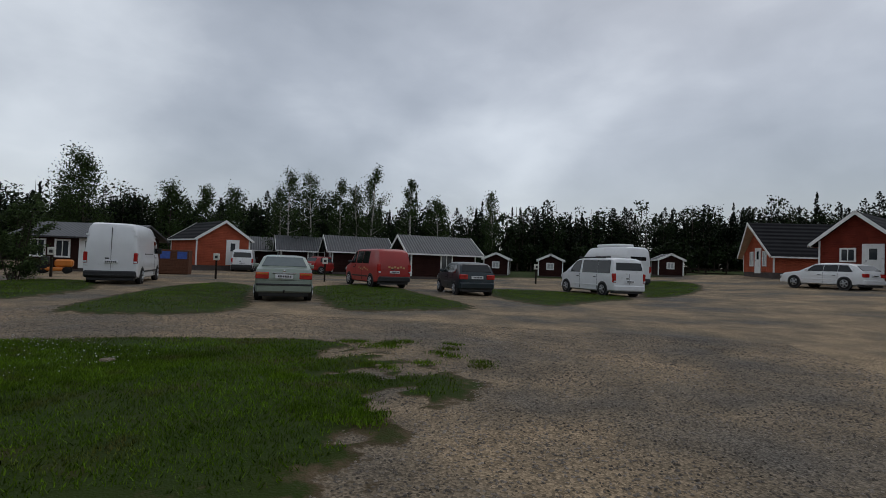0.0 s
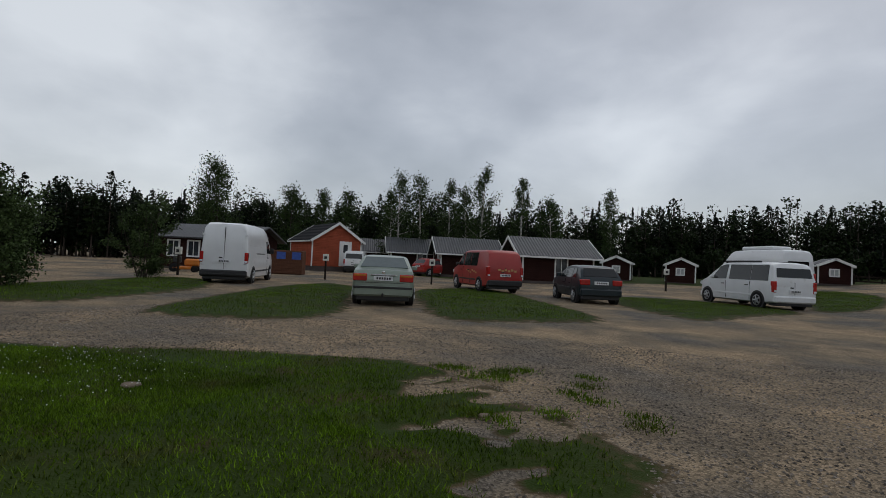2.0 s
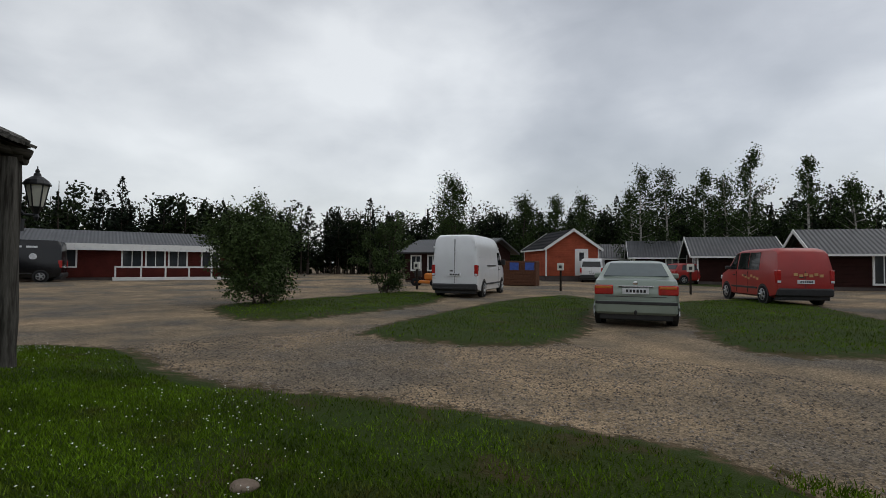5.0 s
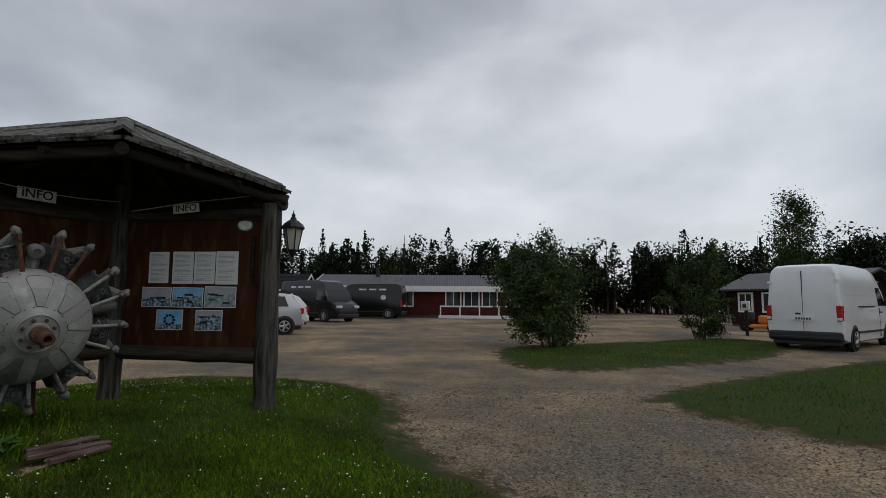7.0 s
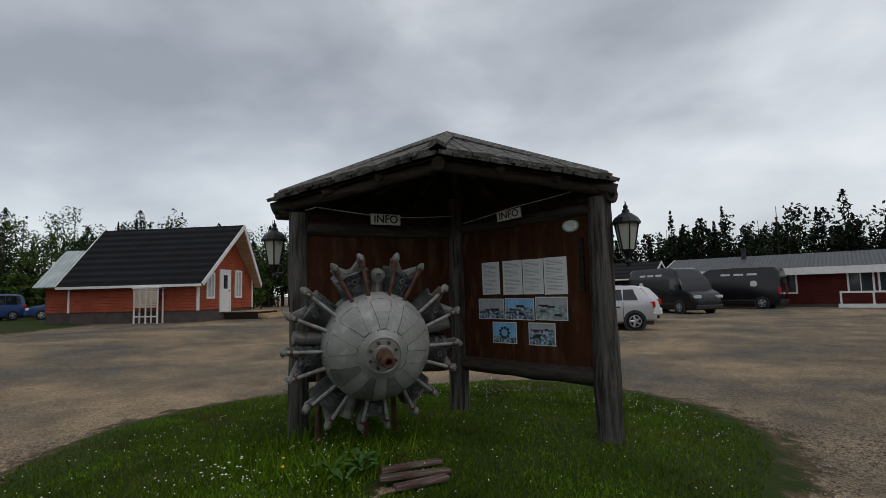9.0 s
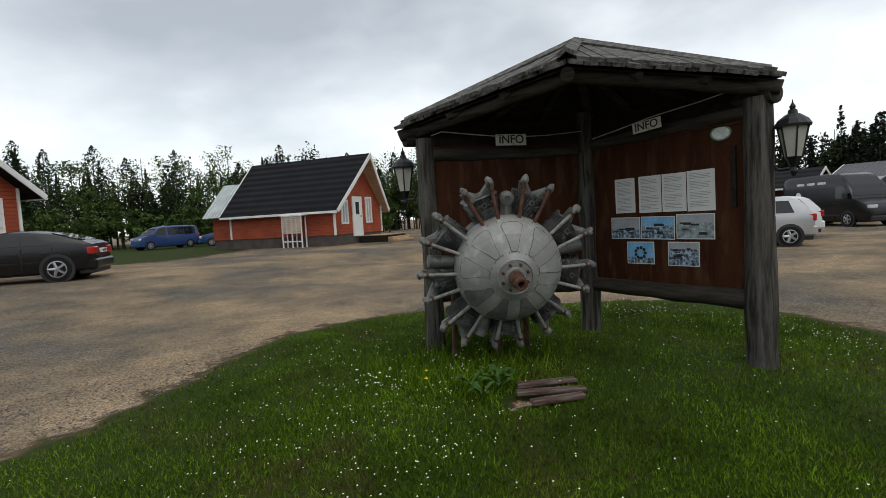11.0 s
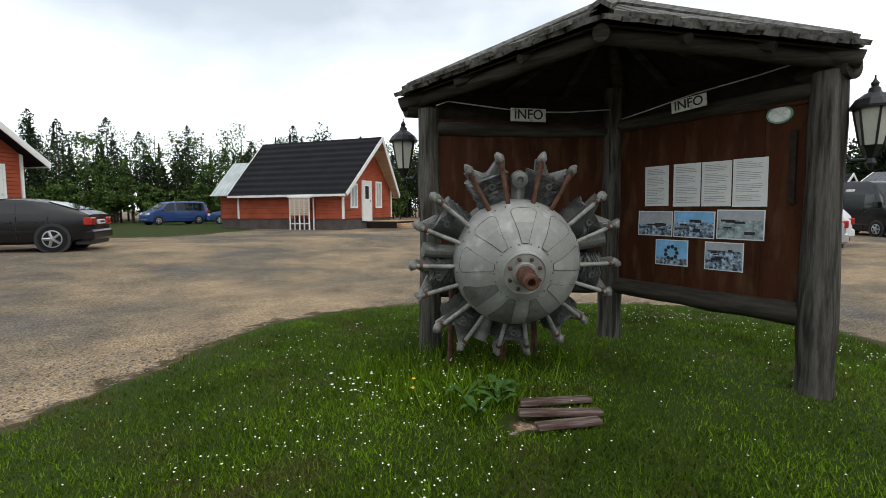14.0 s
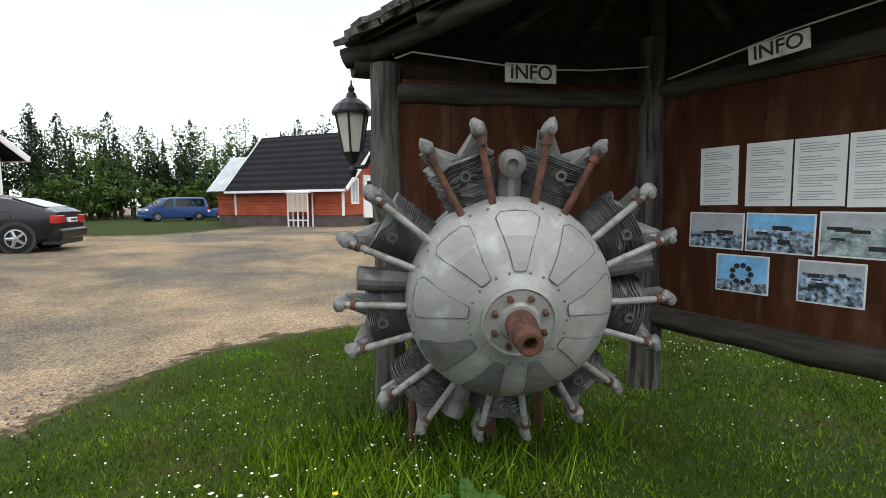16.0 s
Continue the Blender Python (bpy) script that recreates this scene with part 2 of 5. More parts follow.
    "rock": mat("pale_stone", (0.2, 0.155, 0.12), 0.9, var=0.3, scale=6, bump=0.4),
    "pale_slat": mat("pale_slat_wood", (0.55, 0.47, 0.38), 0.7, var=0.15, scale=4, bump=0.1, stretch=(1, 6, 6)),
    "barn_plank": mat("weathered_reddish_plank", (0.1, 0.062, 0.052), 0.9, var=0.45, scale=5, bump=0.5, fine=40, dirt=(0.17, 0.15, 0.13), dirt_at=0.58, stretch=(0.6, 6, 6)),
    "new_wood": mat("new_deck_boards", (0.4, 0.27, 0.15), 0.7, var=0.2, stretch=(1, 6, 6)),
    "blue_sign": mat("blue_sign", (0.03, 0.08, 0.33), 0.5, bump=0),
    "bin_wood": mat("brown_bin_boards", (0.11, 0.05, 0.03), 0.8, stretch=(6, 1, 1)),
    "chrome": mat("chrome", (0.6, 0.6, 0.6), 0.15, 1.0, var=0.05, bump=0),
}


# ---- mesh helpers ----
def part(name, bm, material, parent=None, label="", smooth=False):
    """Links a bmesh as one mesh object, under a thing where one is given."""
    me = bpy.data.meshes.new(name)
    bmesh.ops.recalc_face_normals(bm, faces=bm.faces[:])
    bm.to_mesh(me)
    bm.free()
    me.materials.append(M[material])
    if smooth:
        me.polygons.foreach_set("use_smooth", [True] * len(me.polygons))
        me.set_sharp_from_angle(angle=radians(38))
    ob = new(name, me)
    if parent:
        ob.parent = parent
    return tagged(ob, label)


def soup(name, verts, faces, material, parent=None, label="", kind="", category=""):
    me = bpy.data.meshes.new(name)
    me.from_pydata(verts, [], faces)
    me.materials.append(M[material])
    ob = new(name, me)
    if parent:
        ob.parent = parent
    return tagged(ob, label, category, kind=kind)


def thing(name, m, label, category, group="", kind=""):
    ob = new(name)
    ob.empty_display_size = 0.2
    ob.matrix_world = m
    return tagged(ob, label, category, group, kind)


def box(bm, x0, x1, y0, y1, z0, z1, bevel=0.0, m=None):
    made = bmesh.ops.create_cube(bm, size=1.0, matrix=(m or Matrix()) @ Matrix.Translation(((x0 + x1) / 2, (y0 + y1) / 2, (z0 + z1) / 2)) @ Matrix.Diagonal((abs(x1 - x0), abs(y1 - y0), abs(z1 - z0), 1)))
    if bevel:
        edges = list({e for v in made["verts"] for e in v.link_edges})
        bmesh.ops.bevel(bm, geom=edges, offset=bevel, segments=1, affect="EDGES")
    return bm


def boxed(*args, **kw):
    return box(bmesh.new(), *args, **kw)


def lathe(bm, profile, seg=16, m=None):
    """Turns (radius, height) pairs round the local z axis."""
    m = m or Matrix()
    rings = [[bm.verts.new(m @ Vector((r * math.cos(a), r * math.sin(a), z))) for a in [2 * math.pi * i / seg for i in range(seg)]] for r, z in profile]
    for a, b in zip(rings, rings[1:]):
        for i in range(seg):
            bm.faces.new((a[i], a[(i + 1) % seg], b[(i + 1) % seg], b[i]))
    bm.faces.new(rings[0][::-1])
    bm.faces.new(rings[-1])
    return bm


def rod(bm, p, q, r0, r1=None, seg=8, wob=0.0, steps=1):
    """A tapered round bar from p to q, a little crooked where wob is given."""
    p, q = Vector(p), Vector(q)
    r1 = r0 if r1 is None else r1
    turn = (q - p).to_track_quat("Z", "Y").to_matrix()
    rings = []
    for k in range(steps + 1):
        f = k / steps
        c, r = p.lerp(q, f), r0 + (r1 - r0) * f
        if wob and 0 < k < steps:
            c = c + turn @ Vector((random.uniform(-wob, wob), random.uniform(-wob, wob), 0))
        r *= 1 + (random.uniform(-0.06, 0.06) if wob else 0)
        rings.append([bm.verts.new(c + turn @ Vector((r * math.cos(a), r * math.sin(a), 0))) for a in [2 * math.pi * i / seg for i in range(seg)]])
    for a, b in zip(rings, rings[1:]):
        for i in range(seg):
            bm.faces.new((a[i], a[(i + 1) % seg], b[(i + 1) % seg], b[i]))
    bm.faces.new(rings[0][::-1])
    bm.faces.new(rings[-1])
    return bm


def slab(bm, pts, thick):
    """A plate over a polygon, thickened along its normal, downwards."""
    pts = [Vector(p) for p in pts]
    nrm = (pts[1] - pts[0]).cross(pts[2] - pts[0]).normalized()
    if nrm.z < 0:
        nrm = -nrm
    top = [bm.verts.new(p) for p in pts]
    low = [bm.verts.new(p - nrm * thick) for p in pts]
    bm.faces.new(top)
    bm.faces.new(low[::-1])
    for i in range(len(pts)):
        j = (i + 1) % len(pts)
        bm.faces.new((top[i], low[i], low[j], top[j]))
    return bm


# ---- ground ----
MOUND = [(-1.5, 5.2), (-1.25, 5.9), (-1.0, 7.2), (-0.9, 8.2), (-1.9, 9.1), (-3.4, 10.1), (-4.8, 9.8), (-6.0, 9.3), (-7.2, 8.5), (-8.6, 8.1), (-9.9, 8.1), (-11.2, 7.5), (-12.1, 6.2), (-12.2, 4.6), (-11.0, 3.2), (-10.0, 2.0), (-8.5, 1.5), (-7.1, 1.9), (-5.6, 2.9), (-4.3, 3.4), (-3.0, 4.2), (-2.2, 4.8)]
ISLAND_A = [(-10.1, 11.9), (-8.4, 12.0), (-7.2, 13.0), (-7.6, 14.8), (-9.6, 18.2), (-12.2, 22.8), (-14.5, 24.0), (-14.3, 21.2), (-12.5, 16.5)]
ISLAND_B = [(-9.9, 24.1), (-6.6, 17.6), (-4.9, 15.1), (-3.7, 15.6), (-2.1, 17.7), (-4.5, 22.5), (-8.3, 28.0)]
ISLAND_C = [(-2.3, 29.5), (-1.8, 23.8), (-0.2, 20.6), (0.6, 20.3), (2.2, 23.6), (4.0, 26.8), (1.5, 30.0)]
ISLAND_D = [(5.0, 27.6), (7.8, 31.3), (10.8, 40.5), (9.5, 46.0), (5.2, 40.5), (5.6, 33.0)]
STRIP = [(-14.9, 10.9), (-13.2, 10.9), (-12.8, 12.3), (-14.2, 16.2), (-15.5, 18.1), (-18.2, 20.8), (-20.6, 20.6), (-19.6, 17.8), (-18.6, 15.0), (-18.0, 12.4), (-16.6, 11.2)]
VERGE = [(-8, -17), (-13, -15.6), (-18, -20), (-30, -26), (-30, -60), (-4, -60), (2, -30)]
BACK = [(-60, 52), (-30, 46), (-12, 39.5), (-4, 46), (8, 50), (16, 56), (40, 54), (60, 120), (-60, 120)]


def turf(px, py):
    """The lawn mask of the near mound, with bare trodden patches on its gravelly side."""
    bare = np.sin(px * 2.3 + 1.6 * np.sin(py * 1.9)) * np.sin(py * 2.6 + 1.4 * np.sin(px * 1.4 + 1)) + 0.4 * np.sin(px * 7 + py * 5 + 2 * np.sin(py * 3)) + 0.35 * np.sin(px * 11 - py * 8.3) + 0.25 * np.sin(px * 19 + py * 23)
    return lawn(px, py) + 0.12 - 1.0 * np.clip((px + 4.2) / 2.2, 0, 1) * 1.7 * np.clip(bare - 0.2, 0, 1) * (py < 12) * np.clip((py - 5.6) / 1.5, 0.15, 1) - 3.2 * np.exp(-(((px + 7.28) / 0.34) ** 2 + ((py - 5.66) / 0.34) ** 2))


def rounded(pts, n=5):
    """Closed Catmull-Rom curve through the corners."""
    out = []
    for i in range(len(pts)):
        p0, p1, p2, p3 = [np.array(pts[(i + k) % len(pts)], float) for k in (-1, 0, 1, 2)]
        for f in np.arange(n) / n:
            out.append(0.5 * (2 * p1 + (p2 - p0) * f + (2 * p0 - 5 * p1 + 4 * p2 - p3) * f * f + (3 * p1 - p0 - 3 * p2 + p3) * f ** 3))
    return np.array(out)


def inside(px, py, poly):
    """Distance to the outline, positive inside it; px and py are arrays."""
    best, odd = np.full(px.shape, 1e9), np.zeros(px.shape, bool)
    for (ax, ay), (bx, by) in zip(poly, np.roll(poly, -1, 0)):
        dx, dy = bx - ax, by - ay
        f = np.clip(((px - ax) * dx + (py - ay) * dy) / (dx * dx + dy * dy + 1e-12), 0, 1)
        best = np.minimum(best, np.hypot(px - ax - f * dx, py - ay - f * dy))
        cross = ((ay > py) != (by > py)) & (px < (bx - ax) * (py - ay) / (by - ay + 1e-12) + ax)
        odd ^= cross
    return np.where(odd, best, -best)


LAWNS = [rounded(p) for p in (MOUND, ISLAND_A, ISLAND_B, ISLAND_C, ISLAND_D, STRIP, VERGE, BACK)]


def lawn(px, py):
    return np.max([inside(px, py, p) for p in LAWNS], 0)


def wave(px, py):
    return 0.5 * np.sin(px * 1.7 + 1.3 * np.sin(py * 0.9)) + 0.5 * np.sin(py * 2.1 + 1.1 * np.sin(px * 1.3 + 2))


def rise(px, py):
    """The lie of the land: a swell under the shelter, rising to the cabins."""
    px, py = np.asarray(px, float), np.asarray(py, float)
    z = 0.05 * np.clip(px - 4.5, 0, 30) * np.clip((py - 10) / 14, 0, 1) + 0.02 * np.clip(py - 34, 0, 30) * np.clip((px + 12) / 10, 0, 1)
    z = z + 0.35 * np.clip((-2 - py) / 7, 0, 1)
    return z + 0.2 * np.exp(-(((px + 8.6) / 2.2) ** 2 + ((py - 5.2) / 2.2) ** 2)) + 0.012 * wave(px, py)


def gz(x, y):
    return float(rise(x, y)) + (0.035 if float(lawn(np.array([x]), np.array([y]))[0]) > 0.15 else 0.0)


def steps_out(lo, hi, fine, far):
    a = list(np.arange(lo, hi, fine))
    s = fine
    while a[-1] < far:
        s *= 1.22
        a.append(a[-1] + s)
    s = fine
    while a[0] > -far:
        s *= 1.22
        a.insert(0, a[0] - s)
    return np.array(a)


gx, gy = np.meshgrid(steps_out(-15, 5, 0.16, 900), steps_out(-2, 30, 0.16, 900), indexing="ij")
g_mask = turf(gx, gy)
g_z = rise(gx, gy) + 0.035 * np.clip(g_mask / 0.25, 0, 1)
nx, ny = gx.shape
ids = np.arange(nx * ny).reshape(nx, ny)
quads = np.stack([ids[:-1, :-1], ids[1:, :-1], ids[1:, 1:], ids[:-1, 1:]], -1).reshape(-1, 4)
ground_mesh = bpy.data.meshes.new("ground")
ground_mesh.from_pydata(np.stack([gx, gy, g_z], -1).reshape(-1, 3).tolist(), [], quads.tolist())
ground_mesh.attributes.new("lawn", "FLOAT", "POINT").data.foreach_set("value", np.clip(0.5 + g_mask.ravel() * 0.5, 0, 1))
ground_mesh.polygons.foreach_set("use_smooth", [True] * len(ground_mesh.polygons))


def ground_material():
    m = bpy.data.materials.new("gravel_yard_and_turf")
    m.use_nodes = True
    n, l = m.node_tree.nodes, m.node_tree.links
    b = n["Principled BSDF"]
    b.inputs["Roughness"].default_value = 0.95
    b.inputs["Specular IOR Level"].default_value = 0.15
    co = n.new("ShaderNodeTexCoord").outputs["Object"]

    def noise_at(size, detail=5, rough=0.6):
        t = n.new("ShaderNodeTexNoise")
        t.inputs["Scale"].default_value, t.inputs["Detail"].default_value, t.inputs["Roughness"].default_value = size, detail, rough
        l.new(co, t.inputs["Vector"])
        return t.outputs["Fac"]

    def ramp(fac, *stops):
        r = n.new("ShaderNodeValToRGB")
        els = r.color_ramp.elements
        while len(els) < len(stops):
            els.new(0.5)
        for e, (p, c) in zip(els, stops):
            e.position, e.color = p, (*c, 1)
        l.new(fac, r.inputs["Fac"])
        return r.outputs["Color"]

    def mixed(fac, a, c, kind="MIX"):
        x = n.new("ShaderNodeMix")
        x.data_type, x.blend_type = "RGBA", kind
        if isinstance(fac, float):
            x.inputs[0].default_value = fac
        else:
            l.new(fac, x.inputs[0])
        l.new(a, x.inputs[6])
        l.new(c, x.inputs[7])
        return x.outputs[2]

    stones = n.new("ShaderNodeTexVoronoi")
    stones.inputs["Scale"].default_value = 62
    l.new(co, stones.inputs["Vector"])
    tint = ramp(stones.outputs["Color"], (0.15, (0.5, 0.5, 0.5)), (0.5, (1.0, 0.98, 0.95)), (0.9, (1.65, 1.62, 1.6)))
    sand = ramp(noise_at(0.28, 3), (0.36, (0.115, 0.106, 0.094)), (0.47, (0.17, 0.138, 0.1)), (0.6, (0.28, 0.212, 0.138)))
    tone = ramp(noise_at(1.6, 6), (0.3, (0.72, 0.72, 0.72)), (0.7, (1.2, 1.18, 1.15)))
    yard = mixed(1.0, mixed(0.95, sand, tint, "MULTIPLY"), tone, "MULTIPLY")
    turf = ramp(noise_at(1.1, 7), (0.34, (0.044, 0.036, 0.012)), (0.44, (0.028, 0.042, 0.006)), (0.68, (0.022, 0.042, 0.004)))
    soil = ramp(noise_at(2.4, 7), (0.4, (0.06, 0.042, 0.022)), (0.65, (0.11, 0.078, 0.045)))
    at = n.new("ShaderNodeAttribute")
    at.attribute_name = "lawn"
    rag = n.new("ShaderNodeMath")
    rag.operation = "MULTIPLY_ADD"
    rag.inputs[1].default_value = 0.8
    l.new(noise_at(3.0, 9, 0.7), rag.inputs[0])
    l.new(at.outputs["Fac"], rag.inputs[2])
    edge = ramp(rag.outputs[0], (0.84, (0, 0, 0)), (0.9, (1, 1, 1)))
    rim = ramp(rag.outputs[0], (0.9, (1, 1, 1)), (1.0, (0, 0, 0)))
    full = mixed(edge, yard, mixed(rim, turf, soil))
    l.new(full, b.inputs["Base Color"])
    bp = n.new("ShaderNodeBump")
    bp.inputs["Strength"].default_value, bp.inputs["Distance"].default_value = 0.55, 0.012
    l.new(stones.outputs["Distance"], bp.inputs["Height"])
    bp2 = n.new("ShaderNodeBump")
    bp2.inputs["Strength"].default_value, bp2.inputs["Distance"].default_value = 0.4, 0.06
    l.new(noise_at(2.2, 6), bp2.inputs["Height"])
    l.new(bp.outputs["Normal"], bp2.inputs["Normal"])
    l.new(bp2.outputs["Normal"], b.inputs["Normal"])
    return m


M["ground"] = ground_material()
ground_mesh.materials.append(M["ground"])
ground = tagged(new("ground", ground_mesh), "sandy gravel yard with worn turf islands", "ground", kind="structure")


# ---- houses ----
def house(name, label, corner, along, length, width, side, eave, ridge, wall, roof, openings=(), plinth=0.35, over=0.4, prow=0.0, trim=True, category="house", group=""):
    """A gabled house. corner: near corner; along: bearing of the long wall in degrees; side: +1 if the gable runs to its left, -1 to its right."""
    base = min(gz(*corner), gz(corner[0] + length * math.cos(radians(along)), corner[1] + length * math.sin(radians(along))))
    h = thing(name, pose(corner[0], corner[1], base, 0, 0, along), label, category, group)
    s, w = side, width

    def ys(v):
        return v * s

    bm = bmesh.new()
    prof = [(0, plinth), (w, plinth), (w, eave), (w / 2, ridge), (0, eave)]
    ends = [[bm.verts.new((x, ys(y), z)) for y, z in prof] for x in (0, length)]
    bm.faces.new(ends[0])
    bm.faces.new(ends[1][::-1])
    for i in range(5):
        j = (i + 1) % 5
        bm.faces.new((ends[0][i], ends[1][i], ends[1][j], ends[0][j]))
    part("wall", bm, wall, h)
    part("plinth", boxed(0.03, length - 0.03, min(ys(0.03), ys(w - 0.03)), max(ys(0.03), ys(w - 0.03)), -0.4, plinth + 0.002), "plinth", h)
    slope = (ridge - eave) / (w / 2)
    for k, y_e in enumerate((-over, w + over)):
        z_e = eave - slope * over + 0.1
        pts = [(-over, ys(y_e), z_e), (length + over, ys(y_e), z_e), (length + over, ys(w / 2), ridge + 0.1), (-over - prow, ys(w / 2), ridge + 0.1)]
        part("roof", slab(bmesh.new(), pts, 0.1), roof, h)
        if prow:
            low = [Vector(p) - Vector((0, 0, 0.15)) for p in pts]
            part("soffit", slab(bmesh.new(), [low[0], low[0].lerp(low[1], (over - 0.01) / (length + 2 * over)), Vector((-0.01, low[3].y, low[3].z)), low[3]], 0.02), "soffit", h, "bare board soffit")
        if trim:
            for x_e, x_r in ((-over - 0.03, -over - prow - 0.03), (length + over + 0.03, length + over + 0.03)):
                bm = bmesh.new()
                slab(bm, [(x_e - 0.02, ys(y_e), z_e + 0.03), (x_e + 0.02, ys(y_e), z_e + 0.03), (x_r + 0.02, ys(w / 2), ridge + 0.13), (x_r - 0.02, ys(w / 2), ridge + 0.13)], 0.2)
                part("verge_board", bm, "white_paint", h)
            part("eave_board", boxed(-over, length + over, min(ys(y_e) - 0.015, ys(y_e) + 0.015), ys(y_e) + 0.015, z_e - 0.13, z_e - 0.01), "white_paint", h)
    if trim:
        for x in (0, length):
            for y in (0, w):
                part("corner_board", boxed(x - 0.05, x + 0.05, ys(y) - 0.05, ys(y) + 0.05, plinth, eave - (0.02 if y else 0.02)), "white_paint", h)
    for face, at, ow, z0, z1, kind in openings:
        def put(a0, a1, b0, b1, d0, d1):
            if face == "long":
                return boxed(a0, a1, min(ys(-d0), ys(-d1)), max(ys(-d0), ys(-d1)), b0, b1)
            return boxed(-d1, -d0, min(ys(a0), ys(a1)), max(ys(a0), ys(a1)), b0, b1)

        if kind == "door":
            d = part("door", put(at, at + ow, z0, z1, 0.0, 0.05), "white_paint", h, "white panelled door")
            part("door_pane", put(at + ow * 0.28, at + ow * 0.72, z0 + (z1 - z0) * 0.55, z0 + (z1 - z0) * 0.9, 0.05, 0.056), "pane", d)
            part("handle", put(at + ow * 0.84, at + ow * 0.9, z0 + 0.95, z0 + 1.05, 0.05, 0.1), "chrome", d)
            f = d
        else:
            f = part("window", put(at, at + ow, z0, z1, 0.0, 0.03), "pane" if kind == "window" else "curtain", h, "white-framed window")
            part("glazing_bar", put(at + ow / 2 - 0.025, at + ow / 2 + 0.025, z0, z1, 0.03, 0.05), "white_paint", f)
        t = 0.1
        for a0, a1, b0, b1 in ((at - t, at, z0 - t, z1 + t), (at + ow, at + ow + t, z0 - t, z1 + t), (at, at + ow, z1, z1 + t), (at, at + ow, z0 - t, z0)):
            part("frame", put(a0, a1, b0, b1, 0.0, 0.06), "white_paint", f)
    return h


# Cabins behind and beside the shelter.
holiday_cabin = house("holiday_cabin", "brick-red timber cabin with steep black felt roof", (-19.5, -14.6), -66.4, 6.8, 5.2, -1, 2.15, 4.85, "bright_siding", "felt",
                      [("gable", 1.9, 0.85, 0.5, 2.5, "door"), ("gable", 0.75, 0.5, 1.2, 2.3, "curtain"), ("gable", 3.4, 0.5, 1.2, 2.5, "curtain")], plinth=0.55, prow=0.5)
part("sheet_roof", slab(bmesh.new(), [(7.26, 0.42, 1.84), (8.45, 0.42, 1.84), (8.45, -1.45, 3.78), (7.26, -1.45, 3.78)], 0.06), "light_sheet", holiday_cabin, "pale sheet-metal roof over the annexe")
part("sheet_roof", slab(bmesh.new(), [(7.26, -1.46, 3.78), (8.45, -1.46, 3.78), (8.45, -3.9, 3.3), (7.26, -3.9, 3.3)], 0.06), "light_sheet", holiday_cabin)
part("annexe", boxed(6.8, 8.2, -4.9, -0.1, 0.55, 2.1), "bright_siding", holiday_cabin)
part("plinth", boxed(6.83, 8.17, -4.87, -0.13, -0.2, 0.552), "plinth", holiday_cabin)
deck = thing("entrance_deck", holiday_cabin.matrix_world @ pose(-1.2, -3.2, 0), "small new wooden deck with steps", "deck")
for i in range(8):
    part("deck_board", boxed(-0.6, 1.18, -1.5 + i * 0.3, -1.22 + i * 0.3, 0.36, 0.4, bevel=0.004), "new_wood", deck)
part("deck_frame", boxed(-0.58, 1.16, -1.48, 0.86, 0.0, 0.355), "old_wood", deck)
for i in range(2):
    part("step", boxed(-1.2 + i * 0.3, -0.6, -1.4, 0.8, 0, 0.13 + i * 0.13, bevel=0.01), "new_wood", deck)
screen = thing("slatted_pump_cover", holiday_cabin.matrix_world @ pose(2.3, 0.55, 0), "white slatted heat pump cover on legs", "pump cover")
for i in range(9):
    part("slat", boxed(-0.6, 0.6, 0.0, 0.03, 0.75 + i * 0.1, 0.83 + i * 0.1, bevel=0.006), "pale_slat", screen)
for x in (-0.6, 0, 0.6):
    for y in (-0.4, -0.02):
        part("leg", boxed(x - 0.03, x + 0.03, y - 0.03, y + 0.02, 0, 1.65), "white_paint", screen)
part("cover_top", boxed(-0.66, 0.66, -0.5, 0.06, 1.65, 1.69), "white_paint", screen)
part("rail", boxed(-0.6, 0.6, 0.0, 0.03, 0.3, 0.36), "white_paint", screen)

house("holiday_cabin", "brick-red timber cabin with steep black felt roof", (18.9, 48.6), 2, 7.0, 5.6, 1, 2.1, 4.7, "bright_siding", "felt",
      [("gable", 2.3, 0.9, 0.5, 2.5, "door"), ("gable", 1.3, 0.5, 1.1, 2.2, "curtain"), ("gable", 3.7, 0.5, 1.1, 2.2, "curtain")], plinth=0.5, prow=0.5)
house("red_cottage", "dark red timber cottage with white trim", (21.0, 37.4), 46, 6.0, 4.0, 1, 2.8, 4.5, "cottage_siding", "felt", [("gable", 0.75, 0.9, 0.5, 2.45, "door"), ("gable", 2.15, 0.65, 1.5, 2.2, "window")], over=0.5)
house("red_cottage", "dark red timber cottage with white trim", (23.0, 31.0), 46, 6.0, 4.8, 1, 3.0, 4.9, "red_siding", "felt", [("gable", 2.6, 0.8, 1.4, 2.3, "window")], over=0.5)
house("red_cottage", "dark red timber house with a white door", (-7.05, -16.1), -55, 8.0, 5.6, 1, 3.1, 5.1, "bright_siding", "felt", [("gable", 0.7, 0.95, 0.5, 2.6, "door"), ("gable", 2.6, 0.9, 1.3, 2.3, "window")], over=0.6)
house("orange_shed", "brick-red gabled shed with a white door", (-27.4, 39.8), 146, 6.0, 4.4, -1, 2.65, 4.1, "bright_siding", "felt", [("gable", 2.5, 0.9, 0.55, 2.5, "door")], plinth=0.4, over=0.3)
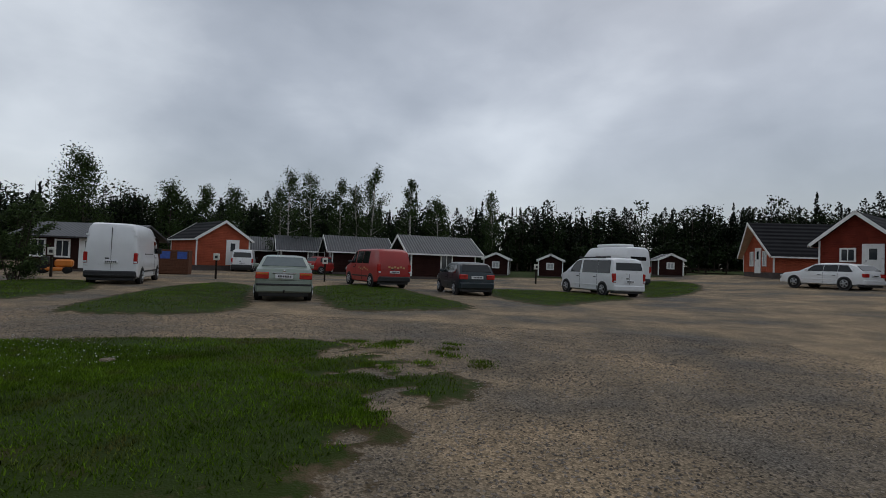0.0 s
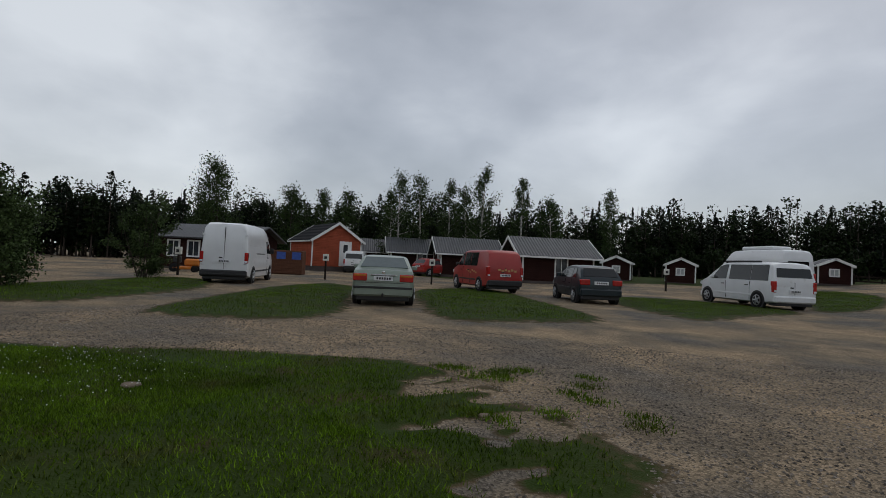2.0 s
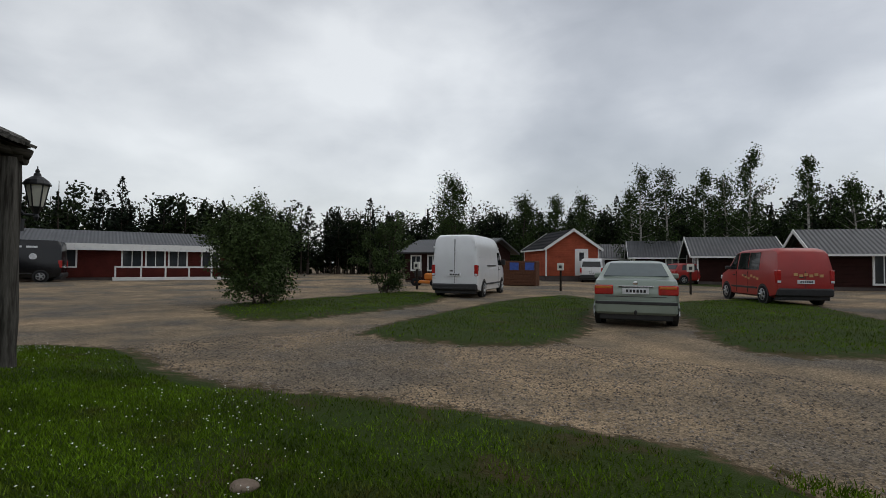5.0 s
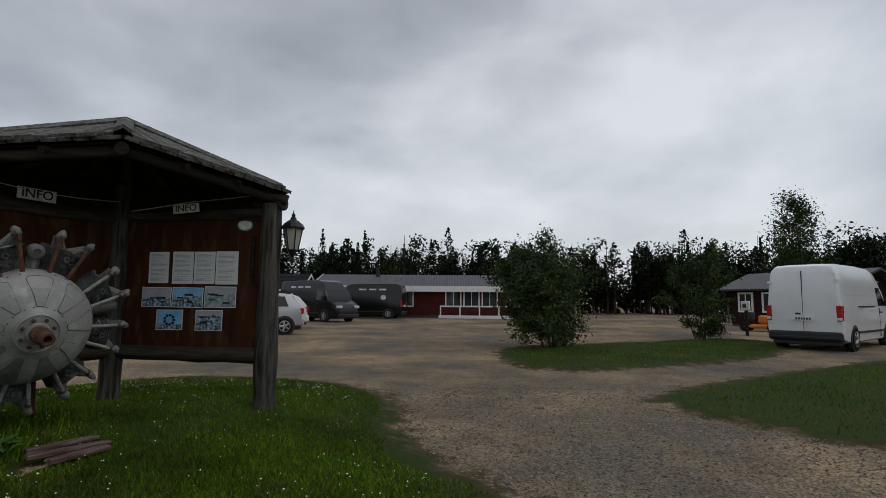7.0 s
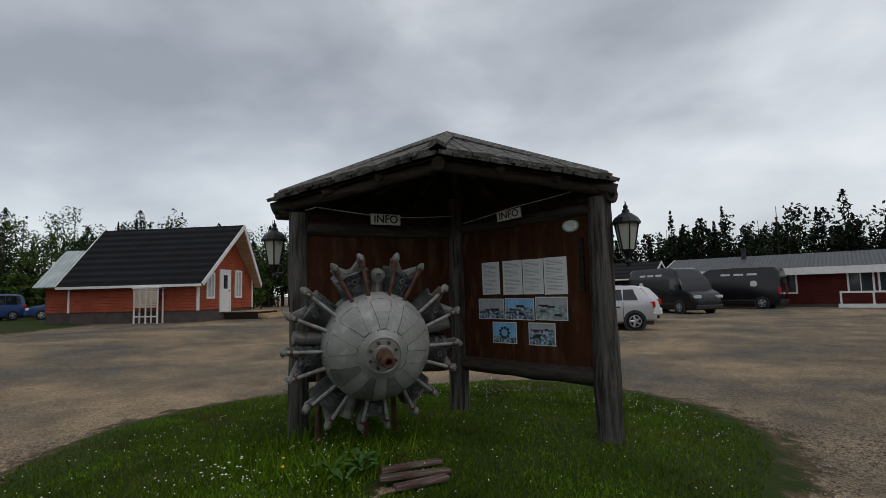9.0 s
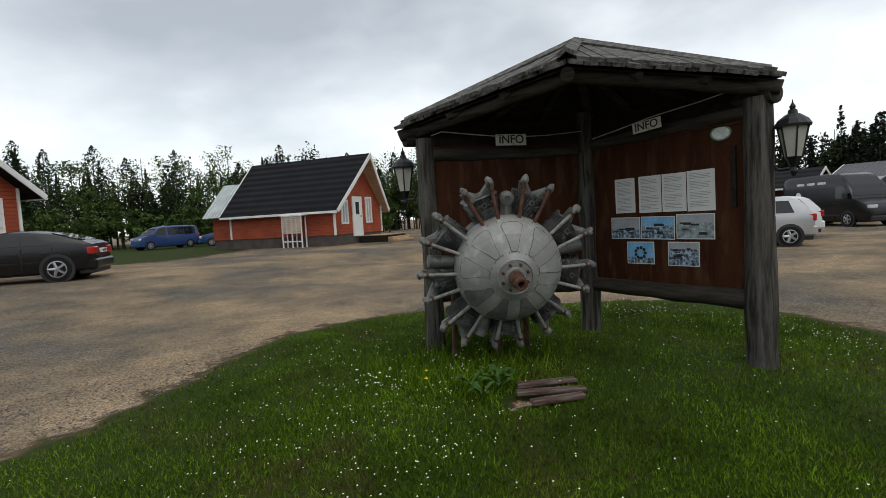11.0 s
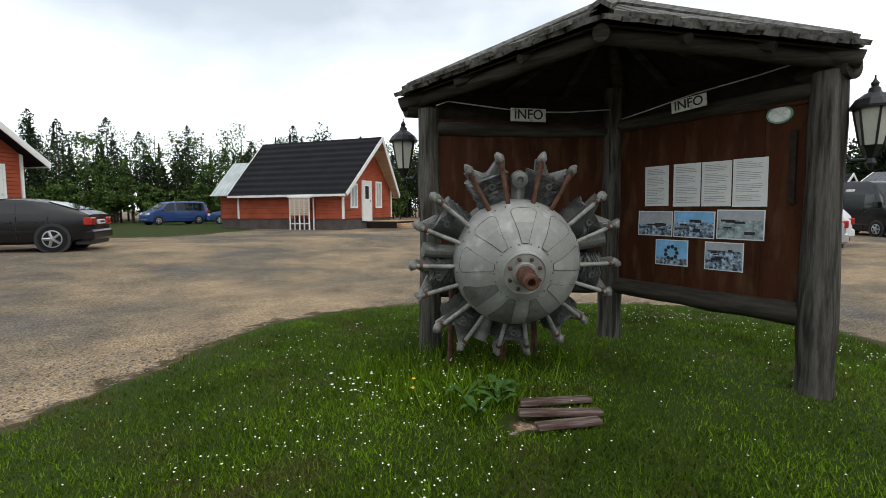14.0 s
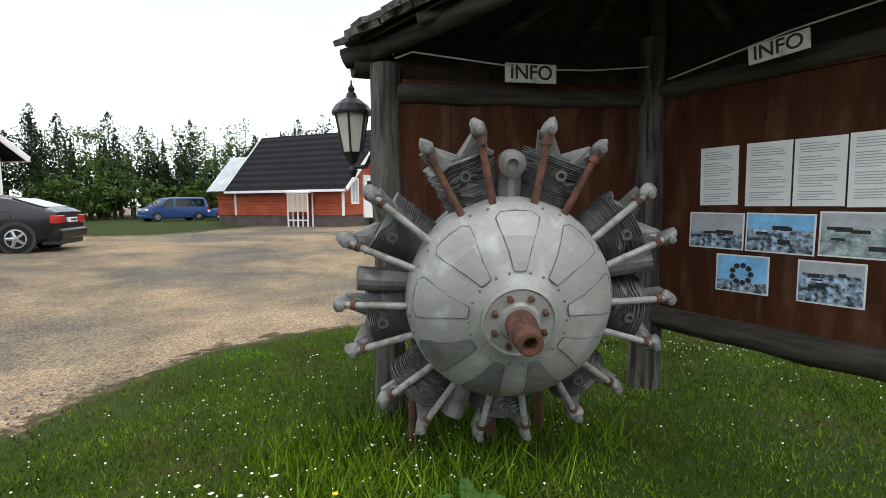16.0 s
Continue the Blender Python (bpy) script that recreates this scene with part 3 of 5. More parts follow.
for cx, cy, ln in ((-9.3, 39.4, 5.2), (-17.0, 43.0, 4.8), (-23.0, 45.6, 4.6), (-28.4, 50.0, 4.6)):
    house("row_cabin", "dark red cabin with grey sheet-metal roof", (cx, cy), 32, ln, 4.2, 1, 2.1, 3.25, "brown_siding", "sheet", [("gable", 0.8, 0.7, 0.9, 1.9, "window"), ("long", 2.4, 0.8, 0.4, 1.95, "window")], plinth=0.2, over=0.5, group="cabins in a row", category="cabin")
for cx, cy, w in ((2.2, 51.2, 2.2), (-2.8, 51.0, 2.3), (13.4, 54.0, 2.2)):
    house("small_hut", "small dark red hut with white trim", (cx, cy), 90, 3.0, w, 1, 1.55, 2.05, "brown_siding", "sheet", [("gable", w * 0.4, 0.5, 0.75, 1.2, "curtain")], plinth=0.1, over=0.22, category="hut", group="huts at the wood's edge")
main = house("reception_building", "long low dark red building with veranda", (-45.2, 3.2), 82.5, 19.0, 8.0, 1, 2.45, 3.5, "red_siding", "sheet",
             [("long", 6.6, 1.0, 0.95, 2.05, "window"), ("long", 10.3, 1.1, 0.95, 2.1, "window"), ("long", 11.75, 1.1, 0.95, 2.1, "window"), ("long", 13.2, 1.1, 0.95, 2.1, "window"), ("long", 15.4, 1.1, 0.95, 2.1, "window")], plinth=0.2, over=0.5, category="building")
part("fascia", boxed(-0.4, 19.4, -0.62, -0.52, 2.05, 2.5), "white_paint", main)
part("chimney", lathe(bmesh.new(), [(0.16, 3.0), (0.16, 4.1), (0.2, 4.12), (0.2, 4.2)], 10, Matrix.Translation((4.4, 3.2, 0))), "trim_black", main)
for i in range(7):
    part("veranda_post", boxed(9.8 + i * 1.5, 9.9 + i * 1.5, -1.3, -1.2, 0, 0.95 if i < 4 else 2.3), "white_paint", main)
part("veranda_rail", boxed(9.8, 18.9, -1.32, -1.18, 0.88, 0.98), "white_paint", main)
part("veranda_edge", boxed(9.7, 19.0, -1.35, -0.1, 0.0, 0.2), "white_paint", main)
house("service_building", "low dark building with windows and porch", (-30.4, 28.0), 15, 5.8, 4.5, 1, 2.15, 2.95, "brown_siding", "sheet", [("long", 0.6, 0.7, 0.9, 1.8, "window"), ("long", 2.0, 0.7, 0.9, 1.8, "window"), ("long", 3.4, 0.9, 0.3, 2.0, "door")], plinth=0.15, over=0.5, trim=False, category="building")
house("lakeside_shed", "grey-roofed dark shed beyond the parked vans", (-47.5, -3.5), 84, 5.0, 5.0, 1, 2.3, 3.5, "brown_siding", "felt", [], category="shed")


# ---- vehicles ----
# length, width, height, wheelbase, rear overhang, waistline, tumblehome, wheel radius, roofline from the tail to the nose,
# rear glass, windscreen, side windows (lower and upper ends), kind of tail lamps
KINDS = {
    "saloon": (4.5, 1.7, 1.43, 2.63, 0.98, 0.95, 0.24, 0.31, [(0, 0.72), (0.03, 0.93), (0.1, 1.0), (0.68, 1.04), (1.3, 1.37), (1.6, 1.42), (2.1, 1.43), (2.5, 1.4), (3.3, 0.98), (4.2, 0.83), (4.43, 0.7), (4.5, 0.5)], (0.74, 1.27), (2.58, 3.22), [(0.95, 1.5, 1.3, 1.5), (1.53, 2.25, 1.53, 2.2), (2.28, 3.0, 2.24, 2.6)], "low"),
    "hatchback": (3.8, 1.63, 1.42, 2.35, 0.62, 0.92, 0.18, 0.29, [(0, 0.72), (0.03, 0.88), (0.07, 0.97), (0.33, 1.31), (0.5, 1.38), (0.9, 1.42), (1.6, 1.42), (1.9, 1.38), (2.65, 0.97), (3.5, 0.83), (3.74, 0.68), (3.8, 0.5)], (0.1, 0.33), (1.97, 2.58), [(0.5, 0.95, 0.62, 0.93), (0.98, 1.65, 0.98, 1.62), (1.68, 2.42, 1.65, 1.98)], "low"),
    "estate": (4.75, 1.83, 1.47, 2.8, 0.95, 0.95, 0.2, 0.33, [(0, 0.75), (0.03, 0.95), (0.1, 1.02), (0.5, 1.34), (0.8, 1.43), (1.6, 1.47), (2.3, 1.46), (2.65, 1.41), (3.45, 0.98), (4.4, 0.84), (4.68, 0.68), (4.75, 0.5)], (0.14, 0.48), (2.74, 3.38), [(0.55, 1.3, 0.85, 1.3), (1.33, 2.1, 1.33, 2.06), (2.13, 3.1, 2.1, 2.65)], "low"),
    "coupe": (4.45, 1.84, 1.42, 2.7, 0.85, 0.98, 0.24, 0.35, [(0, 0.75), (0.03, 0.98), (0.2, 1.07), (1.0, 1.33), (1.5, 1.41), (1.9, 1.42), (2.3, 1.37), (3.25, 0.98), (4.1, 0.84), (4.38, 0.66), (4.45, 0.5)], (0.3, 0.98), (2.42, 3.18), [(0.95, 1.6, 1.3, 1.6), (1.64, 2.85, 1.64, 2.35)], "low"),
    "minibus": (4.95, 1.92, 1.92, 3.28, 0.85, 1.12, 0.14, 0.34, [(0, 0.95), (0.03, 1.3), (0.12, 1.7), (0.22, 1.85), (0.45, 1.91), (2.0, 1.92), (3.0, 1.89), (3.3, 1.82), (4.25, 1.15), (4.7, 1.02), (4.9, 0.82), (4.95, 0.55)], (0.032, 0.115), (3.42, 4.18), [(0.3, 1.3, 0.36, 1.3), (1.33, 2.65, 1.33, 2.65), (2.85, 3.85, 2.8, 3.32)], "post"),
    "camper": (4.75, 1.84, 1.94, 2.92, 0.9, 1.15, 0.14, 0.32, [(0, 0.95), (0.03, 1.25), (0.15, 1.78), (0.25, 1.88), (0.5, 1.94), (2.0, 1.95), (2.9, 1.92), (3.15, 1.85), (3.8, 1.15), (4.5, 0.97), (4.72, 0.78), (4.75, 0.5)], None, (3.25, 3.74), [(1.2, 2.0, 1.22, 2.0), (2.05, 2.85, 2.05, 2.8), (2.95, 3.6, 2.9, 3.22)], "post"),
    "high_van": (5.9, 1.98, 2.56, 3.75, 1.0, 1.3, 0.15, 0.35, [(0, 1.25), (0.015, 1.7), (0.06, 2.36), (0.14, 2.49), (0.4, 2.56), (2.5, 2.58), (3.9, 2.54), (4.2, 2.44), (4.8, 1.8), (5.0, 1.32), (5.6, 1.08), (5.84, 0.88), (5.9, 0.55)], None, (4.3, 4.95), [(3.95, 4.85, 3.95, 4.45)], "post"),
    "small_van": (4.1, 1.7, 1.82, 2.7, 0.7, 1.06, 0.13, 0.3, [(0, 0.9), (0.03, 1.15), (0.1, 1.68), (0.2, 1.78), (1.0, 1.83), (2.5, 1.82), (2.8, 1.74), (3.35, 1.1), (3.9, 0.92), (4.07, 0.72), (4.1, 0.5)], (0.032, 0.085), (2.9, 3.3), [(2.45, 3.2, 2.45, 2.9)], "post"),
}


def vehicle(name, kind, label, at, yaw, paint, size=1.0, glass="car_glass", bumper="trim_black", category="car", rails=False):
    """at: middle of the rear axle on the ground; x runs forward. The shell is lofted along the roofline."""
    length, width, height, wheelbase, rear, waist, tum, wheel, line, back, front, sides, lamps = KINDS[kind]
    v = thing(name, pose(at[0], at[1], gz(*at), 0, 0, yaw) @ Matrix.Scale(size, 4), label, category, "parked vehicles")
    hw, x0, x1, clear = width / 2, -rear, length - rear, 0.21
    us, zs = [p[0] for p in line], [p[1] for p in line]
    wide = ([0, 0.06, 0.2, 0.6, length - 1.1, length - 0.4, length - 0.1, length], [0.95 if lamps == "post" else 0.88, 0.975, 0.99, 1, 1, 0.95, 0.84, 0.7])

    def top(u):
        return float(np.interp(u, us, zs))

    def side_y(u, z):
        w = hw * float(np.interp(u, *wide))
        belt = min(waist, top(u) - 0.03)
        return w * (0.975 - tum * max(0.0, z - belt) / (height - waist))

    stations = sorted(set(us + list(np.linspace(0.25, length - 0.2, 22))))
    bm, rings = bmesh.new(), []
    for u in stations:
        w, t = hw * float(np.interp(u, *wide)), top(u)
        belt = min(waist, t - 0.03)
        zb = clear + 0.1 * max(0.0, 1 - u / 0.5) + 0.06 * max(0.0, 1 - (length - u) / 0.5)
        rise_, h = belt - zb, t - belt
        half = [(0.8 * w, zb), (0.97 * w, zb + 0.07), (w, zb + 0.4 * rise_), (w * 0.995, zb + 0.8 * rise_), (0.975 * w, belt), (side_y(u, belt + 0.5 * h) + 0.01 * min(1, h), belt + 0.5 * h), (side_y(u, belt + 0.9 * h), belt + 0.9 * h), (side_y(u, t) - 0.05 - 0.03 * w, t - 0.012), (0.45 * w, t + 0.006)]
        ring = [(y, z) for y, z in half] + [(-y, z) for y, z in half[::-1]]
        rings.append([bm.verts.new((u - rear, y, z)) for y, z in ring])
    for a, b in zip(rings, rings[1:]):
        for i in range(18):
            bm.faces.new((a[i], a[(i + 1) % 18], b[(i + 1) % 18], b[i]))
    bm.faces.new(rings[0])
    bm.faces.new(rings[-1][::-1])
    body = part("body", bm, paint, v, smooth=True)

    def sheet(name, grid, material, thick):
        bm = bmesh.new()
        rows = [[bm.verts.new(p) for p in r] for r in grid]
        for p, q in zip(rows, rows[1:]):
            for i in range(len(p) - 1):
                bm.faces.new((p[i], p[i + 1], q[i + 1], q[i]))
        res = bmesh.ops.extrude_face_region(bm, geom=bm.faces[:])
        for g in res["geom"]:
            if isinstance(g, bmesh.types.BMVert):
                g.co -= thick
        return part(name, bm, material, body, smooth=True)

    for span, tint in ((back, glass), (front, "car_glass")):
        if span:
            grid = []
            for u in np.linspace(*span, 5):
                slope = (top(u + 0.02) - top(u - 0.02)) / 0.04
                n = Vector((-slope, 0, 1)).normalized()
                k = side_y(u, top(u)) - 0.1
                grid.append([Vector((u - rear, f * k, top(u))) + n * 0.014 for f in (-1, -0.5, 0, 0.5, 1)])
            sheet("rear_window" if span is back else "windscreen", grid, tint, n * 0.02)
    for s in (-1, 1):
        for a0, a1, b0, b1 in sides:
            grid = []
            for f in np.linspace(0, 1, 6):
                u_lo, u_hi = a0 + (a1 - a0) * f, b0 + (b1 - b0) * f
                z_hi = min(height * (0.8 if kind == "high_van" else 1) - 0.13, top(u_hi) - 0.1)
                grid.append([Vector((u - rear, s * (side_y(u, z) + 0.016), z)) for u, z in ((u_lo, waist + 0.03), ((u_lo + u_hi) / 2, (waist + z_hi) / 2 + 0.01), (u_hi, max(z_hi, waist + 0.06)))])
            sheet("side_window", grid, "car_glass", Vector((0, s * 0.02, 0)))
    # wheels
    for x in (0.0, wheelbase):
        for s in (-1, 1):
            turn = Matrix.Translation((x, s * (hw - 0.21), wheel)) @ pose(0, 0, 0, -90 * s, 0, 0)
            part("wheel_arch", lathe(bmesh.new(), [(wheel + 0.06, 0.1), (wheel + 0.06, 0.213), (wheel + 0.02, 0.216)], 24, turn), "trim_black", body)
            w = part("wheel", lathe(bmesh.new(), [(wheel * 0.62, 0.0), (wheel * 0.93, 0.0), (wheel, 0.04), (wheel, 0.19), (wheel * 0.93, 0.23), (wheel * 0.66, 0.235)], 24, turn), "tyre", v)
            part("rim", lathe(bmesh.new(), [(wheel * 0.6, 0.1), (wheel * 0.66, 0.236), (wheel * 0.58, 0.24), (wheel * 0.55, 0.225)], 24, turn), "rim", w)
            bm = bmesh.new()
            for k in range(5):
                ang = 2 * math.pi * k / 5
                rod(bm, turn @ Vector((0, 0, 0.235)), turn @ Vector((wheel * 0.58 * math.cos(ang), wheel * 0.58 * math.sin(ang), 0.235)), 0.045, 0.035, 5)
            part("spokes", bm, "rim", w)
            part("hub_disc", lathe(bmesh.new(), [(wheel * 0.54, 0.2), (wheel * 0.54, 0.226)], 16, turn), "trim_black", w)
    # bumpers, lamps, plates, mirrors, seams
    part("rear_bumper", boxed(x0 - 0.07, x0 + 0.3, -hw * 0.95, hw * 0.95, clear + 0.08, clear + 0.36, bevel=0.05), bumper, v)
    part("front_bumper", boxed(x1 - 0.34, x1 + 0.04, -hw * 0.8, hw * 0.8, clear + 0.05, clear + 0.3, bevel=0.05), bumper, v)
    part("rear_skirt", boxed(x0 + 0.02, x0 + 0.4, -hw * 0.85, hw * 0.85, 0.17, clear + 0.1, bevel=0.02), "trim_black", v)
    for s in (-1, 1):
        if lamps == "low":
            y0, y1, z0, z1 = hw * 0.52, hw * 0.965, 0.7, 0.9
        else:
            y0, y1, z0, z1 = hw * 0.83, hw * 0.975, waist - 0.42, waist + 0.03
        yy = sorted((s * y0, s * y1))
        lamp = part("tail_lamp", boxed(x0 - 0.035, x0 + 0.17, yy[0], yy[1], z0, z1, bevel=0.02), "lamp_red", v)
        if kind == "saloon":
            part("indicator", boxed(x0 - 0.042, x0 + 0.1, yy[0] + 0.03, yy[1] - 0.02, z1 - 0.075, z1 - 0.02, bevel=0.008), "lamp_amber", lamp)
        elif lamps == "post":
            part("reversing_lens", boxed(x0 - 0.042, x0 + 0.1, yy[0] + 0.01, yy[1] - 0.01, z0 + 0.02, z0 + 0.1, bevel=0.008), "lamp_clear", lamp)
        hy = sorted((s * hw * 0.48, s * hw * 0.86))
        zn = top(length - 0.25)
        part("headlamp", boxed(x1 - 0.32, x1 - 0.03, hy[0], hy[1], zn - 0.2, zn - 0.04, bevel=0.03), "lamp_clear", v)
        xm = sides[-1][1] - rear - 0.12
        my = sorted((s * (hw - 0.02), s * (hw + 0.18)))
        part("mirror", boxed(xm - 0.08, xm + 0.04, my[0], my[1], waist + 0.03, waist + (0.3 if kind == "high_van" else 0.17), bevel=0.03), paint if bumper != "trim_black" else "trim_black", v)
        for a0, a1, b0, b1 in sides[-2:]:
            part("door_handle", boxed(a0 - rear + 0.08, a0 - rear + 0.26, *sorted((s * (hw - 0.02), s * (hw + 0.03))), waist - 0.2, waist - 0.16, bevel=0.008), "trim_black", body)
            part("door_seam", boxed(a0 - rear - 0.02, a0 - rear - 0.008, *sorted((s * (hw - 0.02), s * (hw + 0.004))), clear + 0.12, waist - 0.04), "trim_black", body)
        part("side_moulding", boxed(0.42, wheelbase - 0.45, *sorted((s * (hw - 0.02), s * (hw + 0.012))), 0.5, 0.57, bevel=0.006), bumper, v)
        if rails:
            part("roof_rail", boxed(0.1, 2.4, *sorted((s * (hw * 0.72), s * (hw * 0.72 + 0.04))), height - 0.03, height + 0.05, bevel=0.01), "trim_black", body)
    zp = 0.72 if lamps == "low" else waist - 0.42
    plate = part("rear_plate", boxed(x0 - 0.05, x0 + 0.02, -0.26, 0.26, zp, zp + 0.12), "plate", v)
    for k in range(6):
        part("plate_mark", boxed(x0 - 0.055, x0 - 0.045, -0.2 + k * 0.068, -0.155 + k * 0.068, zp + 0.03, zp + 0.09), "ink", plate)
    if lamps == "post":
        part("rear_door_seam", boxed(x0 - 0.006, x0 + 0.05, -0.006, 0.006, 0.6, waist), "trim_black", body)
        part("rear_handle", boxed(x0 - 0.03, x0 + 0.02, 0.06, 0.2, waist - 0.24, waist - 0.19, bevel=0.01), "trim_black", body)
    return v


sedan = vehicle("sedan_car", "saloon", "pale green metallic saloon car on a paved bay", (-7.72, 17.1), 118, "car_green", 0.95, glass="pale_glass", bumper="car_green")
part("trunk_handle", boxed(-1.03, -0.96, -0.34, 0.34, 0.86, 0.89, bevel=0.01), "chrome", sedan)
part("trunk_line", boxed(-0.99, -0.95, -0.6, 0.6, 0.655, 0.665), "trim_black", sedan)
part("emblem", lathe(bmesh.new(), [(0.04, 0), (0.045, 0.006), (0.02, 0.01)], 14, Matrix.Translation((-0.955, 0, 0.94)) @ pose(0, 0, 0, 0, -90)), "chrome", sedan)
part("tow_ball", lathe(bmesh.new(), [(0.02, 0.28), (0.03, 0.33), (0.03, 0.37), (0.012, 0.39)], 10, Matrix.Translation((-1.12, 0, 0))), "trim_black", sedan)
part("bumper_strip", boxed(-1.065, -0.9, -0.8, 0.8, 0.5, 0.56, bevel=0.01), "trim_black", sedan)
panel_van = vehicle("panel_van", "high_van", "tall white high-roof panel van", (-16.75, 20.45), 121, "car_white", 0.93, category="van")
for s in (-1, 1):
    for z in (1.62, 2.12):
        part("side_rib", boxed(-0.6, 3.7, *sorted((s * (0.955 - 0.15 * (z - 1.3)), s * (0.985 - 0.15 * (z - 1.3)))), z, z + 0.03), "car_white", panel_van)
    part("sliding_rail", boxed(0.6, 2.4, *sorted((s * 0.94, s * 0.99)), 1.28, 1.32), "trim_black", panel_van)
    for z in (0.8, 1.3, 2.0):
        part("hinge", boxed(-1.0, -0.9, *sorted((s * 0.8, s * 0.9)), z, z + 0.08), "car_white", panel_van)
part("rear_door_seam", boxed(-1.0, -0.93, -0.008, 0.008, 1.2, 2.36), "trim_black", panel_van)
part("rear_step", boxed(-1.1, -0.95, -0.9, 0.9, 0.36, 0.42, bevel=0.01), "trim_black", panel_van)
red_van = vehicle("camper_van", "camper", "red van with golden side decals", (-7.35, 26.7), 132, "car_red", 0.95, category="van")
for k in range(6):
    part("decal", boxed(0.3 + k * 0.22, 0.46 + k * 0.22, 0.915, 0.925, 0.82 + 0.05 * (k % 3), 0.9 + 0.05 * (k % 3)), "decal", red_van)
    part("decal", boxed(-0.925, -0.895, -0.55 + k * 0.16, -0.44 + k * 0.16, 0.95 + 0.04 * (k % 2), 1.04 + 0.04 * (k % 2)), "decal", red_van)
vehicle("hatchback_car", "hatchback", "dark teal small hatchback car", (-2.8, 23.9), 117, "car_teal", 0.96, bumper="car_teal")
vehicle("minibus", "minibus", "white passenger van with dark windows", (3.75, 28.6), 119, "car_white", 0.96, bumper="car_white", category="van", rails=True)
motorhome = vehicle("motorhome_van", "high_van", "white high-roof camper van", (5.8, 38.2), 119, "car_white", 1.02, category="van")
part("rear_window", boxed(-0.985, -0.93, -0.6, 0.6, 1.5, 1.95, bevel=0.01), "car_glass", motorhome)
part("side_window", boxed(0.6, 2.2, 0.9, 0.955, 1.55, 1.95, bevel=0.01), "car_glass", motorhome)
part("roof_box", boxed(0.2, 2.6, -0.6, 0.6, 2.57, 2.78, bevel=0.06), "car_white", motorhome)
vehicle("estate_car", "estate", "white estate car parked by the cottages", (17.2, 34.6), 120, "car_white", bumper="car_white")
vehicle("small_van", "small_van", "small white delivery van by the shed", (-23.9, 40.9), 117, "car_white", category="van")
vehicle("red_car", "hatchback", "red car half hidden beside a cabin", (-18.2, 42.4), 60, "car_red", bumper="car_red")
vehicle("coupe_car", "coupe", "black coupe car on the sandy yard", (-7.35, -10.0), -26, "car_black", bumper="car_black")
vehicle("hatchback_car", "hatchback", "silver hatchback car beside the reception yard", (-23.9, 4.2), -66, "car_silver", 1.1, bumper="car_silver")
vehicle("estate_car", "hatchback", "white car behind a silver hatchback", (-27.6, 3.9), -66, "car_white", 1.1, bumper="car_white")
tour_a = vehicle("tour_van", "high_van", "black tour van with printed sides", (-38.2, 2.9), 44, "car_black", category="van")
tour_b = vehicle("tour_van", "high_van", "black tour van with printed sides", (-42.2, 9.0), -104, "car_black", category="van")
for v, s in ((tour_a, -1), (tour_b, 1)):
    for k in range(3):
        part("side_stripe", boxed(0.2 + k * 0.75, 0.75 + k * 0.75, *sorted((s * 0.82, s * 0.88)), 2.05, 2.2), "plate", v)
    part("emblem", lathe(bmesh.new(), [(0.16, 0), (0.2, 0.01), (0.16, 0.02)], 14, Matrix.Translation((0.4, s * 0.94, 1.55)) @ pose(0, 0, 0, -90 * s)), "plate", v)
vehicle("blue_van", "minibus", "blue van at the edge of the yard", (-18.2, -32.3), 8, "car_blue", 0.85, category="van", bumper="car_blue")
vehicle("blue_car", "hatchback", "blue car half hidden behind the cabin", (-21.6, -29.6), -20, "car_blue", bumper="car_blue")
mower = thing("ride_on_mower", pose(-25.6, 25.6, gz(-25.6, 25.6), 0, 0, 40), "orange ride-on mower near the service building", "mower")
part("hood", boxed(0.2, 1.0, -0.3, 0.3, 0.35, 0.75, bevel=0.08), "car_orange", mower)
part("deck", boxed(-0.4, 0.6, -0.5, 0.5, 0.15, 0.32, bevel=0.05), "car_orange", mower)
part("seat", boxed(-0.4, 0.0, -0.22, 0.22, 0.5, 0.9, bevel=0.06), "trim_black", mower)
for x, r in ((-0.3, 0.24), (0.75, 0.18)):
    for s in (-1, 1):
        part("wheel", lathe(bmesh.new(), [(r * 0.6, 0), (r, 0.03), (r, 0.15), (r * 0.6, 0.18)], 16, Matrix.Translation((x, s * 0.32, r)) @ pose(0, 0, 0, -90 * s)), "tyre", mower)

# posts with sockets by the bays, and a waste bin enclosure
for x, y, yaw in ((-12.0, 30.0, 25), (-17.0, 27.3, 25), (-22.0, 22.4, 25), (-0.2, 38.6, 20)):
    p = thing("socket_post", pose(x, y, gz(x, y), 0, 0, yaw), "grey post with a white socket box", "post", "socket posts")
    part("post", boxed(-0.045, 0.045, -0.045, 0.045, -0.1, 1.05), "old_wood", p)
    b = part("socket_box", boxed(-0.15, 0.15, -0.11, 0.05, 1.0, 1.36, bevel=0.02), "sign", p)
    part("socket_cover", boxed(-0.07, 0.07, -0.125, -0.11, 1.1, 1.24), "trim_black", b)
bins = thing("bin_enclosure", pose(-22.2, 30.4, gz(-22.2, 30.4), 0, 0, 25), "brown wooden bin enclosure with blue signs", "bin")
for i in range(9):
    part("slat", boxed(-1.0, 1.0, -0.03, 0.0, 0.05 + i * 0.16, 0.19 + i * 0.16, bevel=0.006), "bin_wood", bins)
part("bin_body", boxed(-0.96, 0.96, 0.0, 1.1, 0.0, 1.5, bevel=0.03), "bin_wood", bins)
